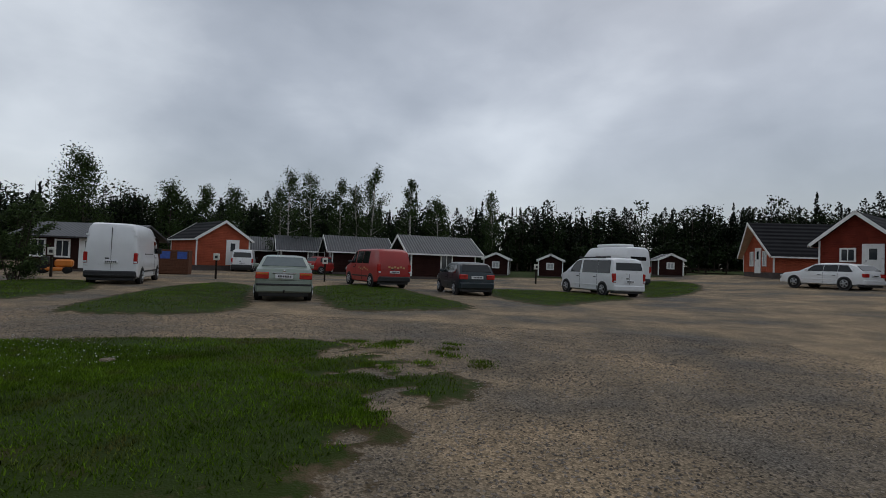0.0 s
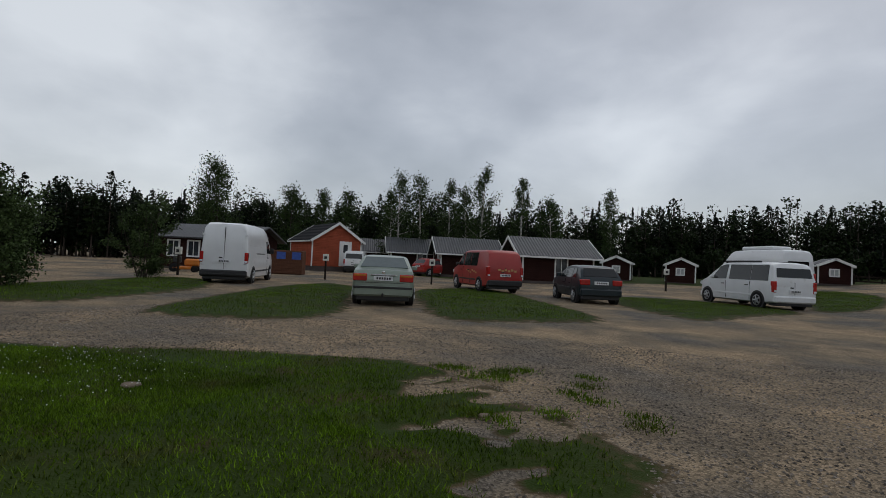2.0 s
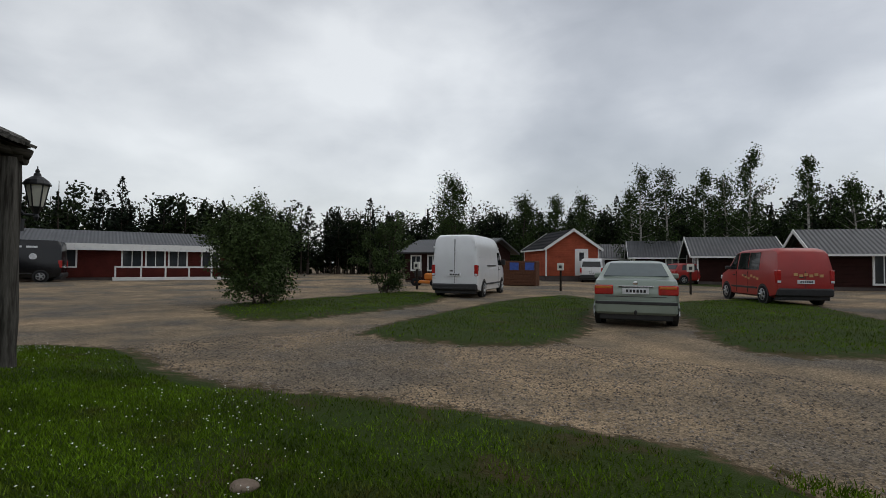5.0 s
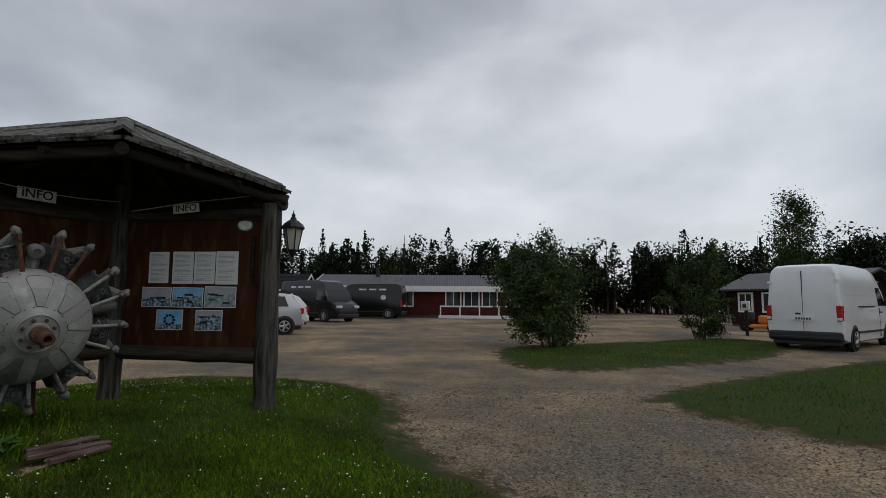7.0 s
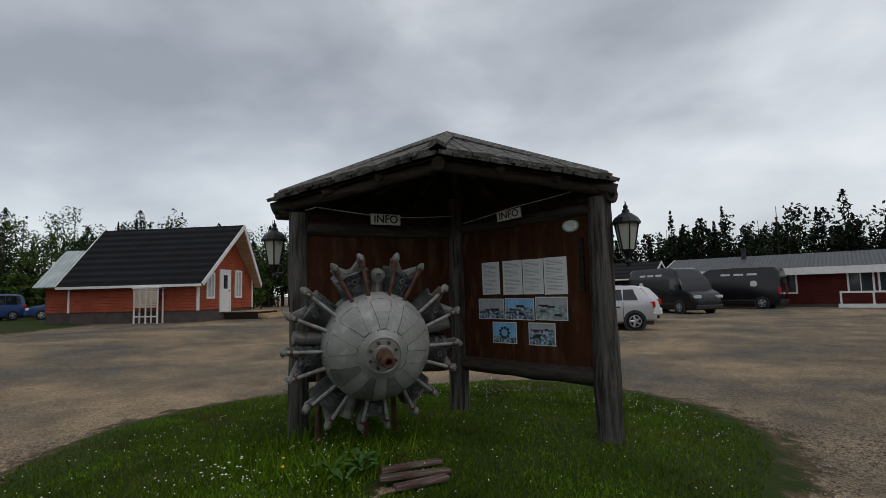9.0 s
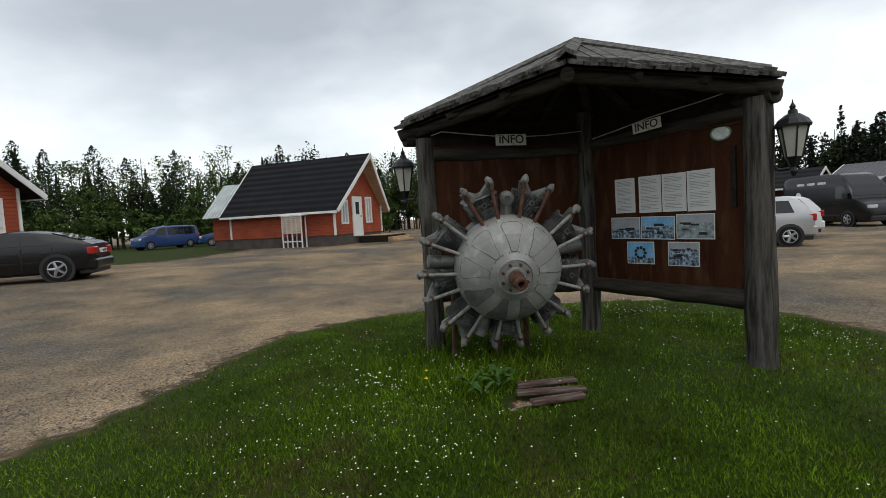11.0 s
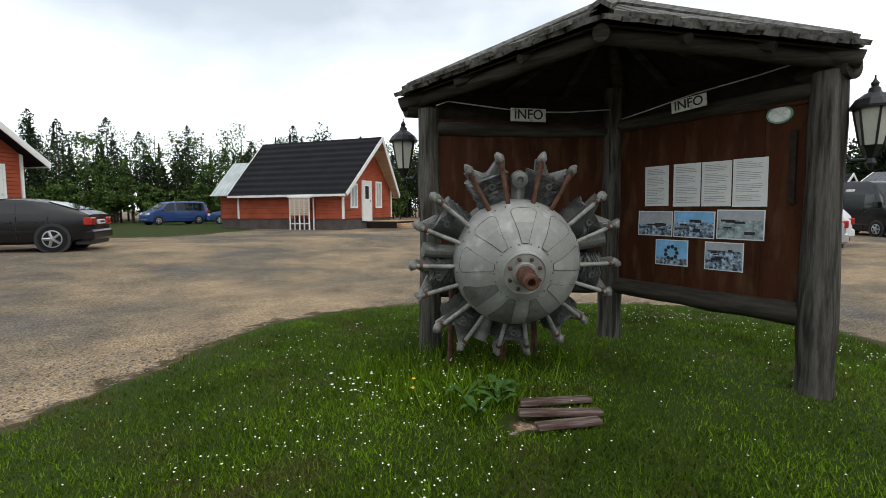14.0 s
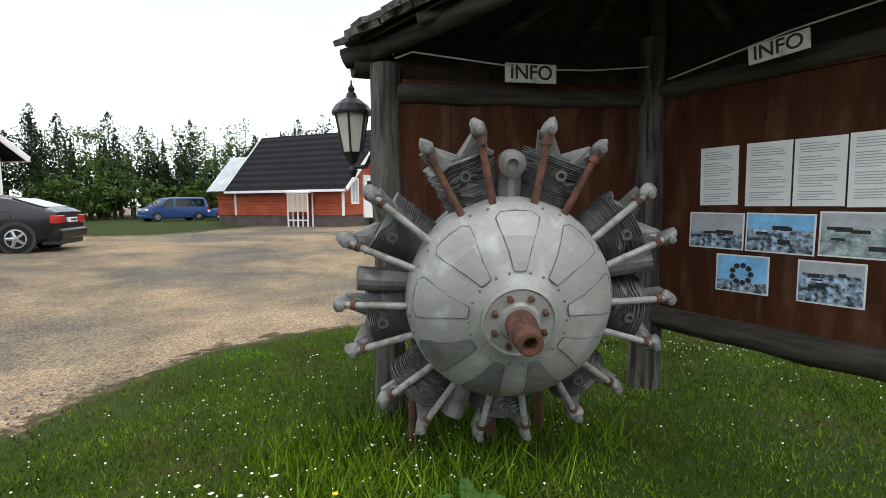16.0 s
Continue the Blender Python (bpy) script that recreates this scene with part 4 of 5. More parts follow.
for x in (-0.6, 0.35):
    part("notice", boxed(x, x + 0.55, -0.05, -0.032, 0.95, 1.4), "blue_sign", bins, "blue recycling notice")
fence = thing("rail_fence", pose(9, 58, gz(9, 58)), "low dark rail fence before the wood", "fence")
for i in range(9):
    part("post", boxed(i * 1.9 - 0.06, i * 1.9 + 0.06, -0.06, 0.06, -0.3, 1.0), "old_wood", fence)
for z in (0.45, 0.85):
    part("rail", boxed(-0.2, 15.4, -0.09, -0.06, z, z + 0.12), "old_wood", fence)


# ---- trees and woods ----
rng = np.random.default_rng(7)


def quads_at(pts, size, flat=0.0):
    """One small leaf-shaped quad at each point, turned at random."""
    n = len(pts)
    a = rng.normal(size=(n, 3))
    a[:, 2] *= 1 - flat
    a /= np.linalg.norm(a, axis=1)[:, None]
    b = np.cross(a, rng.normal(size=(n, 3)))
    b /= np.linalg.norm(b, axis=1)[:, None] + 1e-9
    s = np.reshape(size, (-1, 1)) * rng.uniform(0.6, 1.4, (n, 1))
    v = np.stack([pts - a * s, pts - b * s * 0.55, pts + a * s, pts + b * s * 0.55], 1).reshape(-1, 3)
    return v, np.arange(4 * n).reshape(-1, 4)


def leafy_tree(name, label, x, y, h, spread, n, size, bark, leaf, stems=1, low=0.25, category="tree", group=""):
    """Tapered trunk or stems, limbs, and leaves in clumps along them."""
    z = gz(x, y)
    t = thing(name, pose(x, y, z), label, category, group)
    bm, pts = bmesh.new(), []
    for s in range(stems):
        lean = rng.normal(0, 0.06 if stems == 1 else 0.32, 2)
        top = Vector((lean[0] * h * 0.7, lean[1] * h * 0.7, h * (0.97 if s == 0 else rng.uniform(0.6, 0.92))))
        foot = Vector((rng.normal(0, 0.12) if stems > 1 else 0, rng.normal(0, 0.12) if stems > 1 else 0, -0.15))
        rod(bm, foot, top, h * (0.014 if stems == 1 else 0.007), h * 0.002, 7, 0.05 * h / 8, 7)
        limbs = 26 if stems == 1 else 12
        for k in range(limbs):
            f = low + (1 - low) * (k + rng.uniform(0, 1)) / limbs
            p = foot.lerp(top, f)
            g = (f - low) / (1 - low)
            reach = spread * (0.35 + 0.9 * math.sin(math.pi * min(1, 0.18 + 0.78 * g))) * rng.uniform(0.45, 1.0) * (1 - 0.55 * g)
            ang = rng.uniform(0, 2 * math.pi)
            q = p + Vector((math.cos(ang) * reach, math.sin(ang) * reach, reach * rng.uniform(0.2, 0.9)))
            if reach > 0.25:
                rod(bm, p, q, h * 0.0035, h * 0.001, 4)
            m = max(4, int(n / (limbs * stems)))
            f2 = rng.uniform(0.25, 1.1, (m, 1)) ** 0.7
            core = np.array(p) * (1 - f2) + np.array(q) * f2
            pts.append(core + rng.normal(0, 1, (m, 3)) * np.array([0.17, 0.17, 0.2]) * spread * (0.5 + 0.5 * f2) * (1 if stems == 1 else 0.55))
    part("trunk", bm, bark, t)
    v, f = quads_at(np.concatenate(pts), size)
    soup("crown", v.tolist(), f.tolist(), leaf, t)
    return t


for x, y, h, s in ((-23.9, 48.3, 9.6, 1.7), (-21.9, 49.4, 9.5, 1.6), (-19.4, 50.4, 9.0, 1.5), (-16.1, 49.6, 10.3, 1.6), (-12.3, 50.7, 9.4, 1.3), (-9.9, 53.3, 7.6, 1.6), (-5.1, 62.0, 9.2, 1.5), (-25.8, 50.5, 8.2, 1.8), (-18.0, 52.0, 8.6, 1.6)):
    leafy_tree("birch_tree", "slender birch tree with light open crown", x, y, h, s, 3600, 0.085, "bark_birch", "leaf_birch", group="birches by the cabins")
for x, y, h, s, n in ((-42.5, 44.4, 10.4, 2.9, 4200), (-37.4, 49.0, 8.4, 2.2, 2600), (-35.0, 51.2, 8.5, 1.9, 2000), (-32.3, 51.5, 8.2, 2.0, 2200), (-46.0, 46.0, 7.2, 2.0, 2000)):
    leafy_tree("birch_tree", "full dark green birch tree", x, y, h, s, n * 2, 0.1, "bark", "leaf_birch", low=0.15, group="birches behind the sheds")
leafy_tree("willow_bush", "large bushy willow on a grass strip", -17.2, 12.6, 3.3, 1.4, 26000, 0.042, "bark", "leaf_bush", stems=9, low=0.06, category="bush")
leafy_tree("willow_bush", "narrow willow bush on a grass strip", -20.2, 19.2, 3.4, 0.95, 11000, 0.042, "bark", "leaf_bush", stems=5, low=0.06, category="bush")
leafy_tree("bare_tree", "sparse rounded tree behind the cabin", -23.4, -23.8, 6.3, 1.8, 900, 0.1, "bark", "leaf_far", category="tree")
for x, y, h, s in ((-29.5, -17.5, 7.4, 1.4), (-31.0, -14.5, 8.0, 1.5), (-33.5, -19.0, 7.6, 1.5)):
    leafy_tree("birch_tree", "birch tree behind the cabin", x, y, h, s, 2200, 0.11, "bark_birch", "leaf_birch", low=0.1, group="birches behind the cabin")


def woods(name, label, spots, leafy=0.25, needle="needle", leaf="leaf_far", k=1.0):
    """A belt of far trees as one body: clumped birches, broad ragged pines, a few narrow spruces."""
    needles, leaves, sizes, bm = [], [], [], bmesh.new()
    for x, y, h in spots:
        z0, kind = float(rise(x, y)), rng.uniform()
        if kind < leafy:
            n, clumps = int(420 * k), 16
            c = rng.normal(0, 1, (clumps, 3)) * np.array([0.12, 0.12, 0.2]) * h + np.array([x, y, z0 + h * 0.6])
            c = np.clip(c, np.array([x, y, z0]) + np.array([-0.22, -0.22, 0.1]) * h, np.array([x, y, z0]) + np.array([0.22, 0.22, 0.93]) * h)
            leaves.append(c[rng.integers(0, clumps, n)] + np.clip(rng.normal(0, 1, (n, 3)), -1.5, 1.5) * 0.048 * h)
        else:
            n, pine = int(420 * k), kind < leafy + (1 - leafy) * 0.65
            low = rng.uniform(0.12, 0.35) if pine else 0.03
            t = low + (1 - low) * rng.uniform(0, 1.0, n) ** 1.05
            arms = rng.uniform(0.45, 1.15, (14, 7))
            a = rng.uniform(0, 2 * np.pi, n)
            arm = arms[np.minimum((t * 14).astype(int), 13), np.minimum((a / 6.2832 * 7).astype(int), 6)]
            g = (1 - t) / (1 - low)
            r = h * (0.21 * np.minimum(1, 1.7 * g) ** 0.7 * np.minimum(1, 0.55 + 2.0 * (t - low)) if pine else 0.17 * g ** 0.9) * arm * rng.uniform(0.2, 1.0, n) ** 0.6
            sizes.append(np.full(n, 0.24) * (0.6 + 0.5 * g))
            needles.append(np.stack([x + r * np.cos(a), y + r * np.sin(a), z0 + h * t + (0.12 if pine else -0.22) * r], 1))
        rod(bm, (x, y, z0 - 0.2), (x, y, z0 + h * 0.97), 0.11, 0.02, 4)
    base = tagged(part(name, bm, "bark"), label, "woods", kind="stuff")
    if needles:
        v, f = quads_at(np.concatenate(needles), np.concatenate(sizes) / k ** 0.5, 0.2)
        soup("needles", v.tolist(), f.tolist(), needle, base, kind="stuff")
    if leaves:
        v, f = quads_at(np.concatenate(leaves), 0.19 / k ** 0.5)
        soup("foliage", v.tolist(), f.tolist(), leaf, base, kind="stuff")


def belt(pts, depth, gap, lo, hi):
    out = []
    for (ax, ay), (bx, by) in zip(pts, pts[1:]):
        d = math.hypot(bx - ax, by - ay)
        for _ in range(int(d / gap)):
            f, k = rng.uniform(), rng.uniform(0, depth)
            out.append((ax + (bx - ax) * f - (by - ay) / d * -k * -1, ay + (by - ay) * f + (bx - ax) / d * k * -1, rng.uniform(lo, hi) * (1 if rng.uniform() < 0.8 else 1.15)))
    return out


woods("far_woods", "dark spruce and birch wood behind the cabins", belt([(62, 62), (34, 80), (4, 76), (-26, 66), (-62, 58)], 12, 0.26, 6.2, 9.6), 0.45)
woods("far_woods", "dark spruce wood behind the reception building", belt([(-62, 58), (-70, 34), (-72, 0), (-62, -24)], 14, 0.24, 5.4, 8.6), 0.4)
woods("far_woods", "pine and birch wood behind the red cabin", belt([(-62, -24), (-38, -38), (-14, -44), (12, -42)], 12, 0.34, 5.0, 9.0), 0.42, "needle_near", "leaf_near", 2.6)
woods("far_woods", "dark wood east of the yard", belt([(12, -42), (34, -22), (52, 10), (62, 62)], 12, 0.9, 6, 9), 0.3)
shrubs = [(x, y, h * 0.42) for x, y, h in belt([(-40, -30), (-14, -38), (8, -36)], 6, 0.5, 5, 8)]
woods("shrubs", "low green shrubs at the wood's edge", shrubs, 1.0, "needle_near", "leaf_near", 1.8)
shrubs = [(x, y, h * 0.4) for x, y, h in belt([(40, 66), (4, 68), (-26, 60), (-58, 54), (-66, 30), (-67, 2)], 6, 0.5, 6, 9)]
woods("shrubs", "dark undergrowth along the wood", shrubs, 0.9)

# ---- information shelter ----
P_L, P_R, P_B = Vector((-7.86, 4.27, 0)), Vector((-9.08, 6.80, 0)), Vector((-9.33, 5.16, 0))
shelter = thing("information_shelter", pose(0, 0, 0), "weathered log shelter with notice panels on grass", "shelter")


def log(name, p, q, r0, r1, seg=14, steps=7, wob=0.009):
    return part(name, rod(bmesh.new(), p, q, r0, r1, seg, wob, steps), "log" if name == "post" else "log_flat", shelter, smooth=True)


for p, top, r in ((P_L, 2.26, 0.09), (P_R, 2.3, 0.108), (P_B, 2.5, 0.102)):
    post = log("post", (p.x, p.y, gz(p.x, p.y) - 0.15), (p.x, p.y, top), r * 1.12, r * 0.95)
EAVE_L, EAVE_R = Vector((-7.70, 4.09, 2.40)), Vector((-9.03, 6.97, 2.44))
FRONT, PEAK, REAR = Vector((-7.95, 5.78, 2.64)), Vector((-8.72, 5.43, 2.98)), Vector((-9.95, 4.95, 2.5))
INSET = Vector((-0.1, -0.035, 0))
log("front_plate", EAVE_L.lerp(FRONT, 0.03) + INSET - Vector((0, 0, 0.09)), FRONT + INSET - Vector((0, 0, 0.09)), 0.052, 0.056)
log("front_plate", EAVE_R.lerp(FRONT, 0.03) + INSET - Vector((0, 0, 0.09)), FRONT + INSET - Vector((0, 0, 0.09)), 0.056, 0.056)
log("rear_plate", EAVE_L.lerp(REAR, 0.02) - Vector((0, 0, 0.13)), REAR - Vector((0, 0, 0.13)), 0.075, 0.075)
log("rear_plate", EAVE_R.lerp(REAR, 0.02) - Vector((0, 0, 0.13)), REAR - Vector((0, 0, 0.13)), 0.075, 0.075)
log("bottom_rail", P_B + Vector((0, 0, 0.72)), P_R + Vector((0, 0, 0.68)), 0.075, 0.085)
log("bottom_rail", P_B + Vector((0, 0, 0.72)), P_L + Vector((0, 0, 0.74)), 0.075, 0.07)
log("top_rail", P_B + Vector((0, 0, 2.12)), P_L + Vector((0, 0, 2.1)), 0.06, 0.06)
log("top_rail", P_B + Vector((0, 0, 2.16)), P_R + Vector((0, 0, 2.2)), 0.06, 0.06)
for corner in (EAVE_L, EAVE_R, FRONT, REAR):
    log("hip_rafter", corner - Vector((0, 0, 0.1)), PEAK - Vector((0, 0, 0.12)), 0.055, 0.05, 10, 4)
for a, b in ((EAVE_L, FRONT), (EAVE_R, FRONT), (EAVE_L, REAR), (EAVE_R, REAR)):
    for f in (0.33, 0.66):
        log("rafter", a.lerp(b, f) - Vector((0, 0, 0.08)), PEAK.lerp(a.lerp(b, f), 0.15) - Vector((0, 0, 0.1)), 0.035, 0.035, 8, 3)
    # planks run from the eave up to the hip
    n = 15
    for layer, lift in ((0, 0.0), (1, 0.03)):
        for i in range(n):
            f0, f1 = (i + 0.06 + 0.5 * layer) / n, (i + 0.95 + 0.5 * layer) / n
            if f1 > 1:
                continue
            mid = a.lerp(b, 0.5)
            inward = Vector((PEAK.x - mid.x, PEAK.y - mid.y, 0))
            along = (b - a)
            along_flat = Vector((along.x, along.y, 0)).normalized()
            inward = (inward - along_flat * inward.dot(along_flat)).normalized()
            s_peak = (Vector((PEAK.x - a.x, PEAK.y - a.y, 0)).dot(along_flat)) / Vector((along.x, along.y, 0)).length
            d_peak = Vector((PEAK.x - mid.x, PEAK.y - mid.y, 0)).dot(inward)

            def up(f):
                g = f / s_peak if f < s_peak else (1 - f) / (1 - s_peak)
                g = max(0.02, min(1, g))
                e = a.lerp(b, f)
                z_hip = a.lerp(PEAK, g).z if f < s_peak else b.lerp(PEAK, g).z
                return Vector((e.x + inward.x * d_peak * g, e.y + inward.y * d_peak * g, z_hip))

            out = random.uniform(0.04, 0.11) if b is FRONT else 0.03
            drop = out * 0.35
            e0, e1 = a.lerp(b, f0) - inward * out - Vector((0, 0, drop)), a.lerp(b, f1) - inward * (out + random.uniform(-0.02, 0.02)) - Vector((0, 0, drop))
            h0, h1 = up(f0), up(f1)
            lift_v = Vector((0, 0, 0.01 + lift + random.uniform(0, 0.008)))
            part("roof_plank", slab(bmesh.new(), [e0 + lift_v, e1 + lift_v, h1 + lift_v, h0 + lift_v], 0.032), "plank", shelter)
# Added dark sheets: the shade on the brown plank undersides is in their colour.
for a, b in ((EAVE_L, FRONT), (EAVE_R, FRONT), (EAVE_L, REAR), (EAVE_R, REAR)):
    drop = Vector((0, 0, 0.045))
    part("underside_shade", slab(bmesh.new(), [a - drop, b - drop, PEAK - drop], 0.012), "old_wood", shelter, "added dark sheet for the shaded underside of the roof")
for corner in (FRONT, EAVE_L, EAVE_R, REAR):
    d = (PEAK - corner)
    side = Vector((-d.y, d.x, 0)).normalized() * 0.075
    e = corner - Vector((d.x, d.y, 0)).normalized() * (0.1 if corner is FRONT else -0.06) + Vector((0, 0, 0.03))
    for s in (-1, 1):
        part("hip_board", slab(bmesh.new(), [e + Vector((0, 0, 0.05)), e + side * s, PEAK + side * s * 0.9 + Vector((0, 0, 0.05)), PEAK + Vector((0, 0, 0.1))], 0.028), "plank", shelter)


def on_panel(a, b, top, bottom, face):
    """A frame on a notice panel: x along it from a to b, z up, y towards the viewer."""
    d = (b - a).normalized()
    m = Matrix((( d.x, face.x, 0, a.x), (d.y, face.y, 0, a.y), (0, 0, 1, 0), (0, 0, 0, 1)))
    return m, (b - a).length


DIR_R = (P_R - P_B).normalized()
DIR_L = (P_L - P_B).normalized()
FACE_R, FACE_L = Vector((DIR_R.y, -DIR_R.x, 0)), Vector((-DIR_L.y, DIR_L.x, 0))
M_R, LEN_R = on_panel(P_B, P_R, 2.2, 0.7, FACE_R)
M_L, LEN_L = on_panel(P_B, P_L, 2.2, 0.7, FACE_L)
for m, ln in ((M_R, LEN_R), (M_L, LEN_L)):
    cuts = [0.06, 0.42 * ln, 0.78 * ln, ln - 0.06]
    for s0, s1 in zip(cuts, cuts[1:]):
        part("panel_sheet", boxed(s0, s1 - 0.004, -0.012, 0.012, 0.74, 2.14, m=m), "board", shelter, "brown stained plywood sheet")
    # Added dark strip shuts the gap under the roof to shade the interior.
    part("gap_filler", boxed(0.02, ln - 0.05, -0.05, -0.016, 2.1, 2.42, m=m), "old_wood", shelter)
    part("batten", boxed(0.09, ln - 0.09, 0.012, 0.03, 2.12, 2.18, m=m), "board", shelter)
part("batten", boxed(LEN_R - 0.2, LEN_R - 0.16, 0.012, 0.04, 1.45, 1.95, m=M_R), "old_wood", shelter)

for i, (s0, z0, w, h) in enumerate(((0.33, 1.44, 0.215, 0.335), (0.585, 1.435, 0.225, 0.345), (0.82, 1.435, 0.225, 0.345), (1.055, 1.43, 0.24, 0.355))):
    sheet = thing("notice_sheet", M_R @ pose(s0 + 0.03, 0.014, z0, 0, random.uniform(-0.8, 0.8), 0), "white laminated sheet of small print on plywood", "notice", "notices on the panel")
    part("sheet", boxed(0, w, 0, 0.004, 0, h), "paper", sheet)
    for k in range(22):
        ln = w * (0.8 if k % 5 else 0.5) * random.uniform(0.8, 1.0)
        if k not in (4, 11, 17):
            part("print_line", boxed(w * 0.1, w * 0.1 + ln, 0.004, 0.0052, h - 0.03 - k * 0.0135, h - 0.025 - k * 0.0135), "print", sheet)
for i, (s0, z0, w, h, sky, land, cut) in enumerate(((0.27, 1.19, 0.315, 0.21, "photo_grey", "photo_land", 0.45), (0.595, 1.185, 0.335, 0.215, "photo_sky", "photo_land", 0.6), (0.945, 1.185, 0.34, 0.225, "photo_grey", "photo_field", 0.65), (0.44, 0.945, 0.285, 0.215, "photo_sky", "photo_land", 0.3), (0.86, 0.94, 0.29, 0.22, "photo_grey", "photo_land", 0.7))):
    ph = thing("photo_print", M_R @ pose(s0 + 0.03, 0.014, z0, 0, random.uniform(-1, 1), 0), "laminated photograph of wreckage pinned on plywood", "photograph", "photographs on the panel")
    part("mount", boxed(0, w, 0, 0.003, 0, h), "paper", ph)
    part("lower_part", boxed(0.008, w - 0.008, 0.003, 0.0045, 0.008, h * cut), land, ph)
    part("upper_part", boxed(0.008, w - 0.008, 0.003, 0.0045, h * cut, h - 0.008), sky, ph)
    if i == 3:
        for k in range(9):
            a = 2 * math.pi * k / 9
            part("dark_shape", lathe(bmesh.new(), [(0.016, 0), (0.016, 0.002)], 8, Matrix.Translation((w / 2 + 0.05 * math.cos(a), 0.0045, h / 2 + 0.05 * math.sin(a))) @ pose(0, 0, 0, -90)), "ink", ph)
    else:
        for k in range(5):
            x = random.uniform(0.03, w - 0.1)
            z = random.uniform(0.03, h * cut)
            part("dark_shape", boxed(x, x + random.uniform(0.03, 0.08), 0.0045, 0.006, z, z + random.uniform(0.008, 0.025)), "ink", ph)
badge = thing("oval_badge", M_R @ pose(1.38, 0.014, 2.07), "pale oval badge with a green ring on plywood", "badge")
part("disc", lathe(bmesh.new(), [(0.085, 0), (0.085, 0.006)], 28, Matrix.Diagonal((1.0, 1.0, 0.72, 1)) @ pose(0, 0, 0, -90)), "badge_green", badge)
part("face", lathe(bmesh.new(), [(0.072, 0.006), (0.07, 0.009)], 28, Matrix.Diagonal((1.0, 1.0, 0.7, 1)) @ pose(0, 0, 0, -90)), "badge", badge)


def info_sign(m):
    s = thing("info_sign", m, "small white hand-lettered board hanging under the roof", "sign", "info signs")
    part("board", boxed(-0.16, 0.16, -0.008, 0.008, -0.055, 0.055, bevel=0.003), "sign", s)
    cu = bpy.data.curves.new("lettering", "FONT")
    cu.body, cu.size, cu.align_x, cu.align_y, cu.extrude, cu.offset = "INFO", 0.115, "CENTER", "CENTER", 0.001, 0.0015
    tmp = new("lettering", cu)
    bpy.context.view_layer.update()
    me = bpy.data.meshes.new_from_object(tmp.evaluated_get(bpy.context.evaluated_depsgraph_get()))
    bpy.data.objects.remove(tmp)
    me.materials.clear()
    me.materials.append(M["ink"])
    ob = new("lettering", me)
    ob.parent = s
    ob.matrix_local = pose(0, 0.0095, 0, 90, 0, 180) @ Matrix.Diagonal((1, 1, 1, 1))
    return s


sign_r = info_sign(Matrix.Translation((-9.02, 5.94, 2.22)) @ pose(0, 0, 0, 0, 0, math.degrees(math.atan2(DIR_R.y, DIR_R.x)) + 180) @ pose(0, 0, 0, 0, 5, 0) @ Matrix.Scale(0.86, 4))
sign_l = info_sign(Matrix.Translation((-8.53, 4.80, 2.225)) @ pose(0, 0, 0, 0, 0, math.degrees(math.atan2(DIR_L.y, DIR_L.x))))
for pts in ([(-9.03, 6.7, 2.40), (-9.0, 6.4, 2.34), (-9.02, 5.99, 2.29), (-9.1, 5.6, 2.23), (-9.24, 5.3, 2.21)], [(-9.2, 5.2, 2.3), (-8.9, 4.98, 2.27), (-8.53, 4.80, 2.25), (-8.15, 4.6, 2.28), (-7.92, 4.44, 2.31), (-7.86, 4.36, 2.28)]):
    bm = bmesh.new()
    for a, b in zip(pts, pts[1:]):
        rod(bm, a, b, 0.005, 0.005, 6)
    tagged(part("hanging_cable", bm, "wire"), "thin pale cable strung under the roof", "cable")


def lantern(x, y, z, yaw):
    """A six-sided coach lantern on a scrolled wall bracket; the bracket points along local x."""
    l = thing("wall_lantern", pose(x, y, z, 0, 0, yaw), "black cast coach lantern on a post bracket", "lantern", "shelter lanterns")
    bm = bmesh.new()
    for a, b in (((-0.16, 0, -0.17), (-0.1, 0, -0.25)), ((-0.1, 0, -0.25), (-0.02, 0, -0.25)), ((-0.02, 0, -0.25), (0, 0, -0.18))):
        rod(bm, a, b, 0.013, 0.012, 8)
    box(bm, -0.185, -0.16, -0.03, 0.03, -0.26, -0.08)
    part("bracket", bm, "iron", l)
    part("lower_cup", lathe(bmesh.new(), [(0.012, -0.31), (0.03, -0.27), (0.02, -0.24), (0.05, -0.18), (0.066, -0.16)], 6), "iron", l)
    part("glass", lathe(bmesh.new(), [(0.058, -0.16), (0.1, 0.07)], 6), "lantern_glass", l)
    bm = bmesh.new()
    for k in range(6):
        c, s = math.cos(k * math.pi / 3), math.sin(k * math.pi / 3)
        rod(bm, (0.06 * c, 0.06 * s, -0.16), (0.103 * c, 0.103 * s, 0.07), 0.007, 0.007, 5)
    part("glazing_frame", bm, "iron", l)
    part("hood", lathe(bmesh.new(), [(0.122, 0.065), (0.125, 0.08), (0.1, 0.12), (0.055, 0.155), (0.035, 0.165), (0.03, 0.19), (0.018, 0.2), (0.022, 0.22), (0.006, 0.245), (0.004, 0.27)], 12), "iron", l)
    return l


lantern(-9.07, 7.03, 1.97, 86)
lantern(-7.79, 4.02, 1.94, -75)

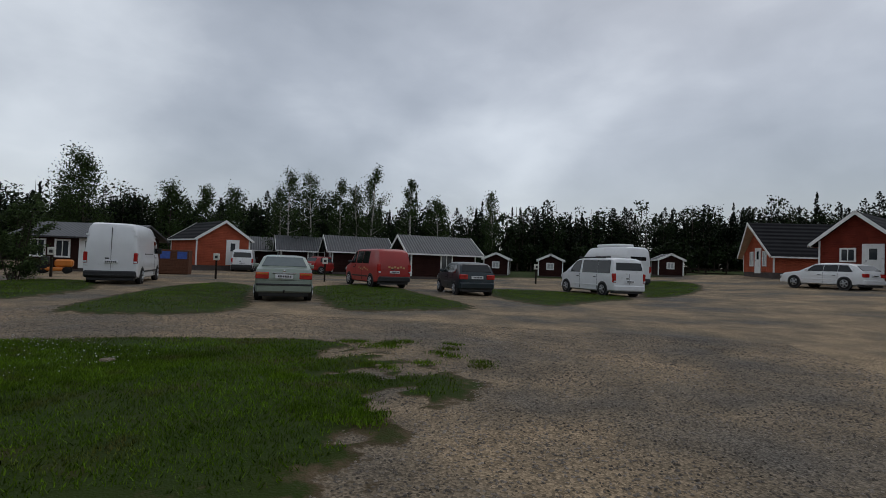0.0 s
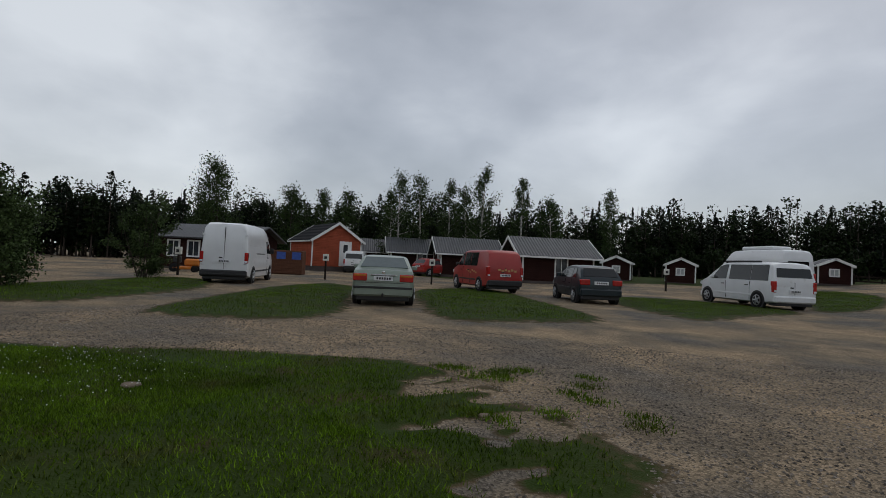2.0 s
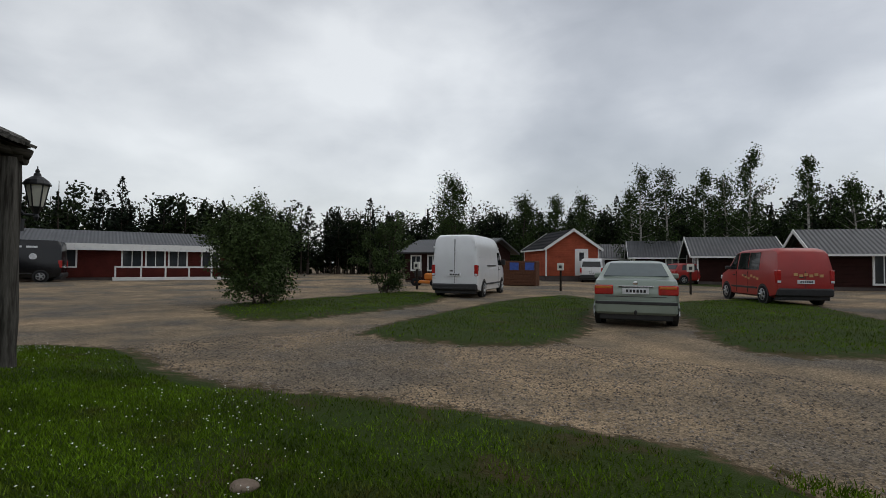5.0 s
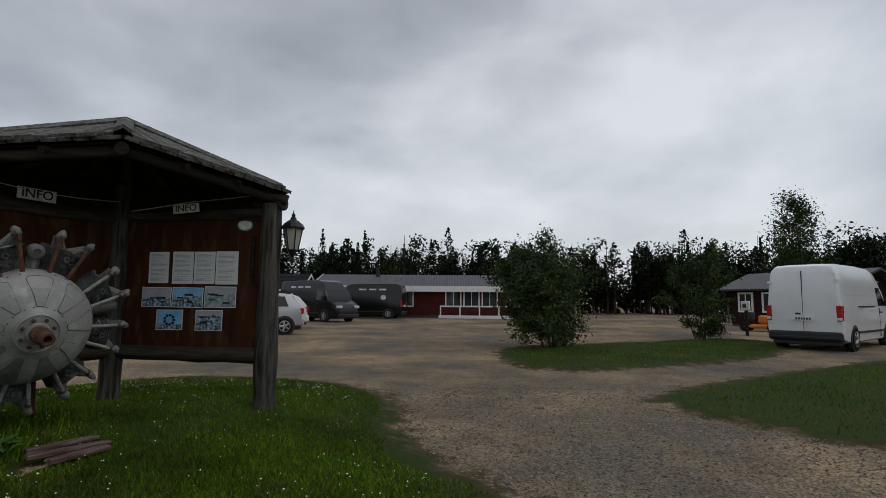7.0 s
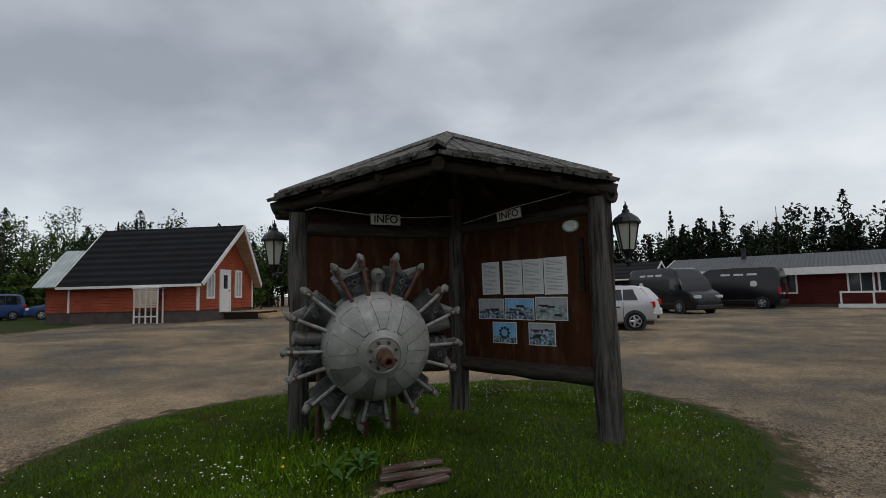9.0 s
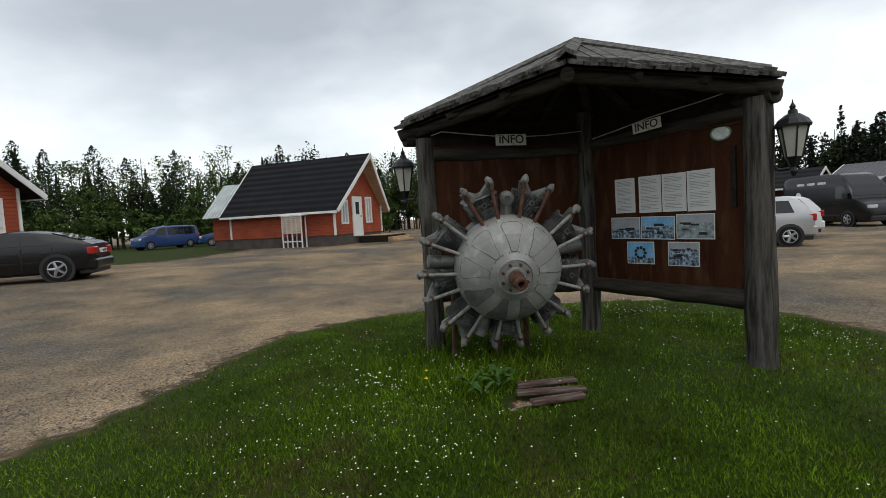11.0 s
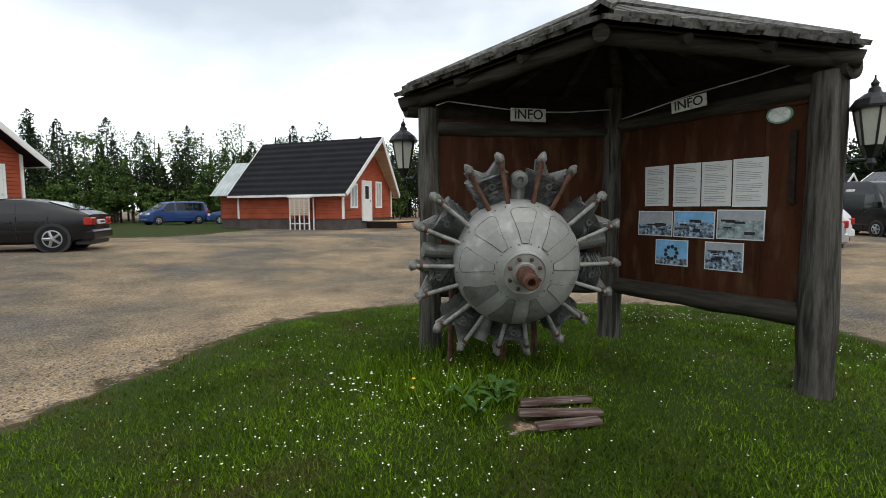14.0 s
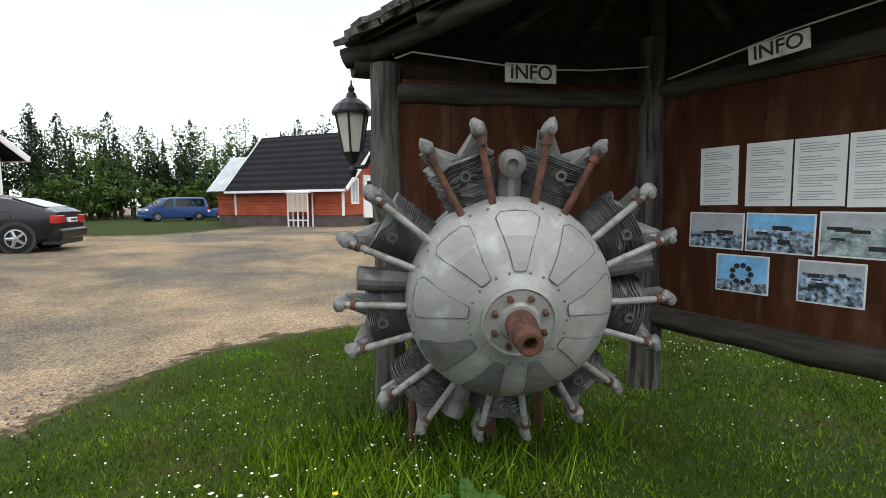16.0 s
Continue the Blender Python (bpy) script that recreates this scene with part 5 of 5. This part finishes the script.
# ---- radial aero engine ----
E_HUB = Vector((-7.62, 5.41, 1.03))
E_DIR = Vector((math.cos(radians(50)), math.sin(radians(50)), -0.19)).normalized()
e_up = (Vector((0, 0, 1)) - E_DIR * E_DIR.z).normalized()
e_right = e_up.cross(E_DIR)
E_M = Matrix(((e_right.x, e_up.x, E_DIR.x, E_HUB.x), (e_right.y, e_up.y, E_DIR.y, E_HUB.y), (e_right.z, e_up.z, E_DIR.z, E_HUB.z), (0, 0, 0, 1))) @ Matrix.Scale(1.17, 4)
engine = thing("radial_aero_engine", E_M, "corroded grey nine-cylinder radial aircraft engine on a stand", "aircraft engine")
BOWL = [(0.335, -0.2), (0.372, -0.19), (0.376, -0.12), (0.366, -0.06), (0.34, -0.015), (0.29, 0.025), (0.22, 0.055), (0.14, 0.075), (0.125, 0.085)]


def bowl_z(r):
    pts = sorted(BOWL[2:])
    return float(np.interp(r, [p[0] for p in pts], [p[1] for p in pts]))


part("nose_bowl", lathe(bmesh.new(), BOWL, 72), "alu", engine, "dented grey sheet nose bowl", smooth=True)
for k in range(9):
    a0 = radians(90 + 40 * k)
    bm = bmesh.new()
    rows = []
    for r, half in ((0.172, 6.5), (0.2, 7.5), (0.24, 9.0), (0.28, 10.5), (0.315, 12.0), (0.335, 12.5), (0.348, 10.0)):
        rows.append([bm.verts.new((r * math.cos(a0 + radians(d)), r * math.sin(a0 + radians(d)), bowl_z(r) + 0.005)) for d in np.linspace(-half, half, 7)])
    for p, q in zip(rows, rows[1:]):
        for i in range(6):
            bm.faces.new((p[i], p[i + 1], q[i + 1], q[i]))
    res = bmesh.ops.extrude_face_region(bm, geom=bm.faces[:])
    for v in [g for g in res["geom"] if isinstance(g, bmesh.types.BMVert)]:
        v.co.z -= 0.012
    # the three lower panels are darker: underside shade put into the colour
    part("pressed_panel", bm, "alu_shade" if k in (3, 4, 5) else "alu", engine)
    ring = [(r * math.cos(a0 + radians(d)), r * math.sin(a0 + radians(d)), bowl_z(r) + 0.004) for r, d in ((0.172, -6.5), (0.24, -9.0), (0.315, -12.0), (0.337, -12.5), (0.349, -9), (0.35, 0), (0.349, 9), (0.337, 12.5), (0.315, 12.0), (0.24, 9.0), (0.172, 6.5), (0.168, 0))]
    # dark tubes paint in the crease shade round each pressing; no groove is cut
    bm = bmesh.new()
    for p, q in zip(ring, ring[1:] + ring[:1]):
        rod(bm, p, q, 0.0022, 0.0022, 5)
    part("crease_line", bm, "fin", engine)
    for r, half in ((0.36, 15), (0.165, 12)):
        for d in (-half, half):
            a = a0 + radians(d)
            part("rivet", lathe(bmesh.new(), [(0.006, -0.002), (0.004, 0.004)], 6, Matrix.Translation((r * math.cos(a), r * math.sin(a), bowl_z(r)))), "alu_shade", engine)
part("hub_plate", lathe(bmesh.new(), [(0.128, 0.07), (0.128, 0.092), (0.118, 0.097), (0.112, 0.09), (0.07, 0.092), (0.062, 0.105)], 40), "alu", engine, smooth=False)
for k in range(8):
    a = 2 * math.pi * (k + 0.5) / 8
    part("bolt", lathe(bmesh.new(), [(0.011, 0.085), (0.011, 0.108), (0.006, 0.112)], 6, Matrix.Translation((0.09 * math.cos(a), 0.09 * math.sin(a), 0))), "rust", engine, "rusty bolt")
bm = bmesh.new()
lathe(bm, [(0.05, 0.08), (0.052, 0.14), (0.046, 0.15), (0.046, 0.205), (0.041, 0.21), (0.041, 0.252), (0.034, 0.254), (0.023, 0.253), (0.021, 0.2)], 20)
shaft = part("propeller_shaft", bm, "rust", engine, "rusty splined propeller shaft")
for k in range(14):
    a = 2 * math.pi * k / 14
    bm = rod(bmesh.new(), (0.046 * math.cos(a), 0.046 * math.sin(a), 0.15), (0.046 * math.cos(a), 0.046 * math.sin(a), 0.202), 0.004, 0.004, 4)
    part("spline", bm, "rust", shaft)
part("crankcase", lathe(bmesh.new(), [(0.2, -0.62), (0.3, -0.55), (0.325, -0.5), (0.325, -0.22), (0.34, -0.19)], 36), "alu_shade", engine)

for k in range(9):
    a = radians(90 + 20 + 40 * k)
    cm = Matrix(((math.sin(a), math.cos(a), 0, 0), (-math.cos(a), math.sin(a), 0, 0), (0, 0, 1, -0.28), (0, 0, 0, 1)))
    # local y runs outwards along the cylinder
    reach = (0.6, 0.6, 0.585, 0.6, 0.56, 0.56, 0.585, 0.6, 0.6)[k]
    prof, nf = [], 24
    for i in range(nf):
        y = 0.34 + (reach - 0.07 - 0.34) * i / (nf - 1)
        r = (0.096 + 0.034 * i / (nf - 1)) * random.uniform(0.96, 1.03)
        prof += [(r - 0.02, y - 0.0028), (r, y - 0.0016), (r, y + 0.0016), (r - 0.02, y + 0.0028)]
    bm = lathe(bmesh.new(), prof, 20, cm @ Matrix.Translation((0, 0, 0.05)) @ pose(0, 0, 0, -90))
    for v in bm.verts:
        if noise.noise(v.co * 11 + Vector((k * 5, 0, 0))) > 0.32:
            v.co -= cm.to_3x3() @ Vector((0, 0.02, 0))
    cyl = part("cylinder", bm, "fin", engine, "finned cylinder with broken edges")
    part("barrel", lathe(bmesh.new(), [(0.066, 0.3), (0.066, reach - 0.06)], 18, cm @ Matrix.Translation((0, 0, 0.06)) @ pose(0, 0, 0, -90)), "fin", cyl)
    bm = bmesh.new()
    for s in (-1, 1):
        rod(bm, cm @ Vector((s * 0.02, reach - 0.1, 0.06)), cm @ Vector((s * 0.088, reach - 0.015, 0.12)), 0.05, 0.03, 9)
    part("head", bm, "alu_shade", cyl)
    part("spark_plug_boss", lathe(bmesh.new(), [(0.022, 0.0), (0.02, 0.03), (0.011, 0.03), (0.01, 0.015)], 12, cm @ Matrix.Translation((0, reach - 0.12, 0.15))), "fin", cyl)
    for s in (-1, 1):
        rusty = (k in (0, 8)) or (k == 0)
        p, q = cm @ Vector((s * 0.052, 0.335, 0.2)), cm @ Vector((s * 0.092, reach - 0.005, 0.165))
        rd = part("pushrod_tube", rod(bmesh.new(), p, q, 0.0135, 0.0125, 10), "rust" if rusty else "rod_grey", cyl)
        part("collar", rod(bmesh.new(), p.lerp(q, 0.86), p.lerp(q, 0.93), 0.018, 0.018, 10), "rust", rd)
        bm = bmesh.new()
        c = cm @ Vector((s * 0.094, reach + 0.012, 0.15))
        bmesh.ops.create_icosphere(bm, subdivisions=2, radius=0.03, matrix=Matrix.Translation(c) @ cm.to_3x3().to_4x4() @ Matrix.Diagonal((0.85, 1.25, 1.1, 1)))
        for v in bm.verts:
            v.co += Vector(noise.noise_vector(v.co * 26 + Vector((k, s, 0)))) * 0.013
        rb = part("rocker_box", bm, "alu_shade", cyl, smooth=True)
        part("rocker_cap", lathe(bmesh.new(), [(0.014, 0), (0.014, 0.012), (0.006, 0.014)], 10, Matrix.Translation(c) @ cm.to_3x3().to_4x4() @ Matrix.Translation((0, 0, 0.036))), "alu_shade", rb)
        web = [cm @ Vector(c) for c in ((s * 0.01, reach - 0.13, 0.13), (s * 0.085, reach - 0.12, 0.13), (s * 0.122, reach - 0.005, 0.14), (s * 0.07, reach + 0.005, 0.14))]
        part("web", slab(bmesh.new(), web, 0.03), "alu_shade", cyl)
        part("bracket", rod(bmesh.new(), cm @ Vector((s * 0.05, reach - 0.09, 0.1)), cm @ Vector((s * 0.1, reach - 0.03, 0.13)), 0.022, 0.016, 7), "alu_shade", cyl)
for a, ln in ((radians(172), 0.3), (radians(14), 0.3), (radians(248), 0.28)):
    d = Vector((math.cos(a), math.sin(a), 0))
    part("intake_pipe", rod(bmesh.new(), d * 0.33 + Vector((0, 0, -0.2)), d * (0.33 + ln * 0.75) + Vector((0, 0, -0.16)), 0.042, 0.046, 14), "alu_shade", engine, "stub of an intake pipe")
bm = boxed(-0.04, 0.04, 0.34, 0.49, -0.2, -0.14, bevel=0.03)
lathe(bm, [(0.048, -0.02), (0.048, 0.02), (0.02, 0.03), (0.018, 0.015)], 18, Matrix.Translation((0, 0.49, -0.15)))
part("oil_sump_link", bm, "alu_shade", engine)
for x, tilt in ((-0.34, 0.03), (0.2, -0.05), (0.0, 0.0)):
    top = E_M @ Vector((x, -0.2, -0.5))
    part("stand_leg", rod(bmesh.new(), engine.matrix_world.inverted() @ top, engine.matrix_world.inverted() @ Vector((top.x + tilt, top.y, gz(top.x, top.y) - 0.1)), 0.022, 0.022, 8), "rust", engine, "rusty stand leg")

# ---- small things round the engine ----
for i, (dx, dy, ln, yaw) in enumerate(((0, 0, 0.46, 142), (0.09, 0.1, 0.5, 136), (0.15, 0.2, 0.4, 147))):
    x, y = -7.60 + dx * 1.3, 5.70 + dy * 1.1
    w = thing("split_log", pose(x, y, gz(x, y) + 0.035, 0, 0, yaw), "split weathered firewood lying on the grass", "firewood", "firewood by the engine")
    bm = boxed(-ln / 2, ln / 2, -0.036, 0.036, -0.016, 0.016, bevel=0.007)
    for v in bm.verts:
        v.co += Vector(noise.noise_vector(v.co * 9 + Vector((i * 3, 0, 0)))) * 0.012
    part("billet", bm, "barn_plank", w)
for k in range(7):
    a, r = random.uniform(0, 6.28), random.uniform(0.0, 0.25)
    x, y = -7.40 + r * math.cos(a) * 1.2, 5.36 + r * math.sin(a)
    pl = thing("broad_leaf_plant", pose(x, y, gz(x, y), 0, 0, random.uniform(0, 360)), "broad green leaves growing under the engine", "plant", "weeds under the engine")
    for j in range(4):
        ang, ln, wd = j * 1.57 + random.uniform(-0.4, 0.4), random.uniform(0.08, 0.17), random.uniform(0.02, 0.036)
        bm = bmesh.new()
        d, sd = Vector((math.cos(ang), math.sin(ang), 0)), Vector((-math.sin(ang), math.cos(ang), 0))
        prev = None
        for f, ww in ((0, 0.15), (0.3, 0.8), (0.6, 1.0), (0.85, 0.6), (1.0, 0.05)):
            c = d * ln * f + Vector((0, 0, 0.04 + ln * 0.55 * math.sin(f * 2.0)))
            cur = [bm.verts.new(c - sd * wd * ww + Vector((0, 0, 0.012 * ww))), bm.verts.new(c), bm.verts.new(c + sd * wd * ww + Vector((0, 0, 0.012 * ww)))]
            if prev:
                bm.faces.new((prev[0], prev[1], cur[1], cur[0]))
                bm.faces.new((prev[1], prev[2], cur[2], cur[1]))
            prev = cur
        part("leaf", bm, "dock", pl)

for x, y, r in ((-4.95, 7.75, 0.07), (-9.5, 9.9, 0.06), (-2.0, 8.6, 0.04)):
    bm = bmesh.new()
    bmesh.ops.create_icosphere(bm, subdivisions=2, radius=r, matrix=Matrix.Diagonal((1.3, 0.9, 0.5, 1)))
    for v in bm.verts:
        v.co += Vector(noise.noise_vector(v.co * 9)) * r * 0.25
    st = tagged(part("stone", bm, "rock", smooth=True), "pale rounded stone lying on the ground", "stone")
    st.matrix_world = pose(x, y, gz(x, y) + r * 0.15, 0, 0, 30)

# ---- grass, flowers and gravel ----
def blades(name, label, px, py, height, width):
    n = len(px)
    pz = rise(px, py) + 0.03
    a = rng.uniform(0, 2 * np.pi, n)
    h = height * rng.uniform(0.45, 1.35, n)
    w = width * rng.uniform(0.7, 1.3, n)
    lean = rng.normal(0, 0.45, (n, 2)) * h[:, None]
    base = np.stack([px, py, pz], 1)
    side = np.stack([np.cos(a) * w, np.sin(a) * w, np.zeros(n)], 1)
    tip = base + np.stack([lean[:, 0], lean[:, 1], h], 1)
    v = np.stack([base - side, base + side, tip], 1).reshape(-1, 3)
    return soup(name, v.tolist(), np.arange(3 * n).reshape(-1, 3).tolist(), "blade", label=label, kind="stuff", category="grass")


def scatter(n, x0, x1, y0, y1, poly, edge):
    px, py = rng.uniform(x0, x1, n), rng.uniform(y0, y1, n)
    d = np.minimum(inside(px, py, poly), turf(px, py))
    patch = wave(px * 0.9, py * 0.9) + 0.6 * wave(px * 3.1 + 5, py * 2.7)
    keep = (d > edge + 0.12 * patch) & (rng.uniform(size=n) < np.clip(0.35 + d * 0.8, 0, 1) * np.clip(0.85 + 0.35 * patch, 0.25, 1))
    return px[keep], py[keep]


for x0, x1, y0, y1, n, h, w in ((-12.4, -4.0, 1.0, 8.6, 360000, 0.03, 0.0042), (-8.0, -0.3, 4.3, 10.6, 140000, 0.034, 0.005)):
    px, py = scatter(n, x0, x1, y0, y1, LAWNS[0], 0.12)
    blades("grass", "short trodden lawn grass with clover", px, py, h, w)
for poly in LAWNS[1:6]:
    (x0, y0), (x1, y1) = poly.min(0), poly.max(0)
    px, py = scatter(int(420 * (x1 - x0) * (y1 - y0)), x0, x1, y0, y1, poly, 0.1)
    blades("grass", "short lawn grass on a traffic island", px, py, 0.04, 0.007)
px, py = scatter(2600, -8.5, -7.0, 4.1, 5.55, LAWNS[0], 0.1)
blades("tall_grass", "taller grass tufts under the engine and posts", px, py, 0.15, 0.005)

spots = np.stack([rng.uniform(-3.0, -0.7, 26), rng.uniform(6.4, 10.6, 26)], 1)
which = rng.integers(0, 26, 5200)
px, py = spots[which, 0] + rng.normal(0, 0.09, 5200), spots[which, 1] + rng.normal(0, 0.07, 5200)
blades("grass_tufts", "loose grass tufts growing through the gravel", px, py, 0.04, 0.005)


def blobs(px, py, pz, r, squash):
    n = len(px)
    unit = np.array([(1, 0, 0), (0, 1, 0), (-1, 0, 0), (0, -1, 0), (0, 0, 1), (0, 0, -1)], float)
    k = (r[:, None, None] * unit[None] * rng.uniform(0.6, 1.35, (n, 6, 1))) * np.array([1, 1, squash])
    a = rng.uniform(0, 6.28, n)
    c, s = np.cos(a)[:, None], np.sin(a)[:, None]
    k = np.stack([k[..., 0] * c - k[..., 1] * s, k[..., 0] * s + k[..., 1] * c, k[..., 2]], -1)
    v = (k + np.stack([px, py, pz], 1)[:, None]).reshape(-1, 3)
    tri = np.array([(0, 1, 4), (1, 2, 4), (2, 3, 4), (3, 0, 4), (1, 0, 5), (2, 1, 5), (3, 2, 5), (0, 3, 5)])
    f = (np.arange(n)[:, None, None] * 6 + tri[None]).reshape(-1, 3)
    return v.tolist(), f.tolist()


px, py = scatter(9000, -12.0, -4.6, 2.6, 8.6, LAWNS[0], 0.3)
keep = rng.uniform(size=len(px)) < np.clip(0.2 + 0.4 * wave(px * 0.7 + 2, py * 0.8), 0.1, 1)
px, py = px[keep], py[keep]
v, f = blobs(px, py, rise(px, py) + rng.uniform(0.07, 0.13, len(px)), rng.uniform(0.004, 0.0075, len(px)), 0.8)
soup("clover_flowers", v, f, "petal", label="scattered white clover heads in the lawn", kind="stuff", category="flowers")
px, py = rng.normal(-6.75, 0.09, 14), rng.normal(4.75, 0.09, 14)
v, f = blobs(px, py, rise(px, py) + rng.uniform(0.15, 0.3, 14), np.full(14, 0.012), 0.4)
soup("white_umbel_flowers", v, f, "petal", label="cluster of white wild flowers by the engine", kind="stuff", category="flowers")
px, py = np.array([-7.02, -7.0, -7.75]), np.array([5.0, 5.02, 4.5])
v, f = blobs(px, py, rise(px, py) + np.array([0.22, 0.17, 0.3]), np.full(3, 0.016), 0.7)
soup("yellow_flowers", v, f, "yellow", label="small yellow flowers by the post", kind="stuff", category="flowers")
n = 80000
px, py = rng.uniform(-11, 4.5, n), rng.uniform(1.5, 13.5, n)
keep = (turf(px, py) < 0.2) 
px, py = px[keep], py[keep]
v, f = blobs(px, py, rise(px, py) + 0.002, rng.uniform(0.006, 0.017, len(px)), 0.6)
soup("gravel", v, f, "pebble", label="loose gravel stones on the yard", kind="stuff", category="gravel")
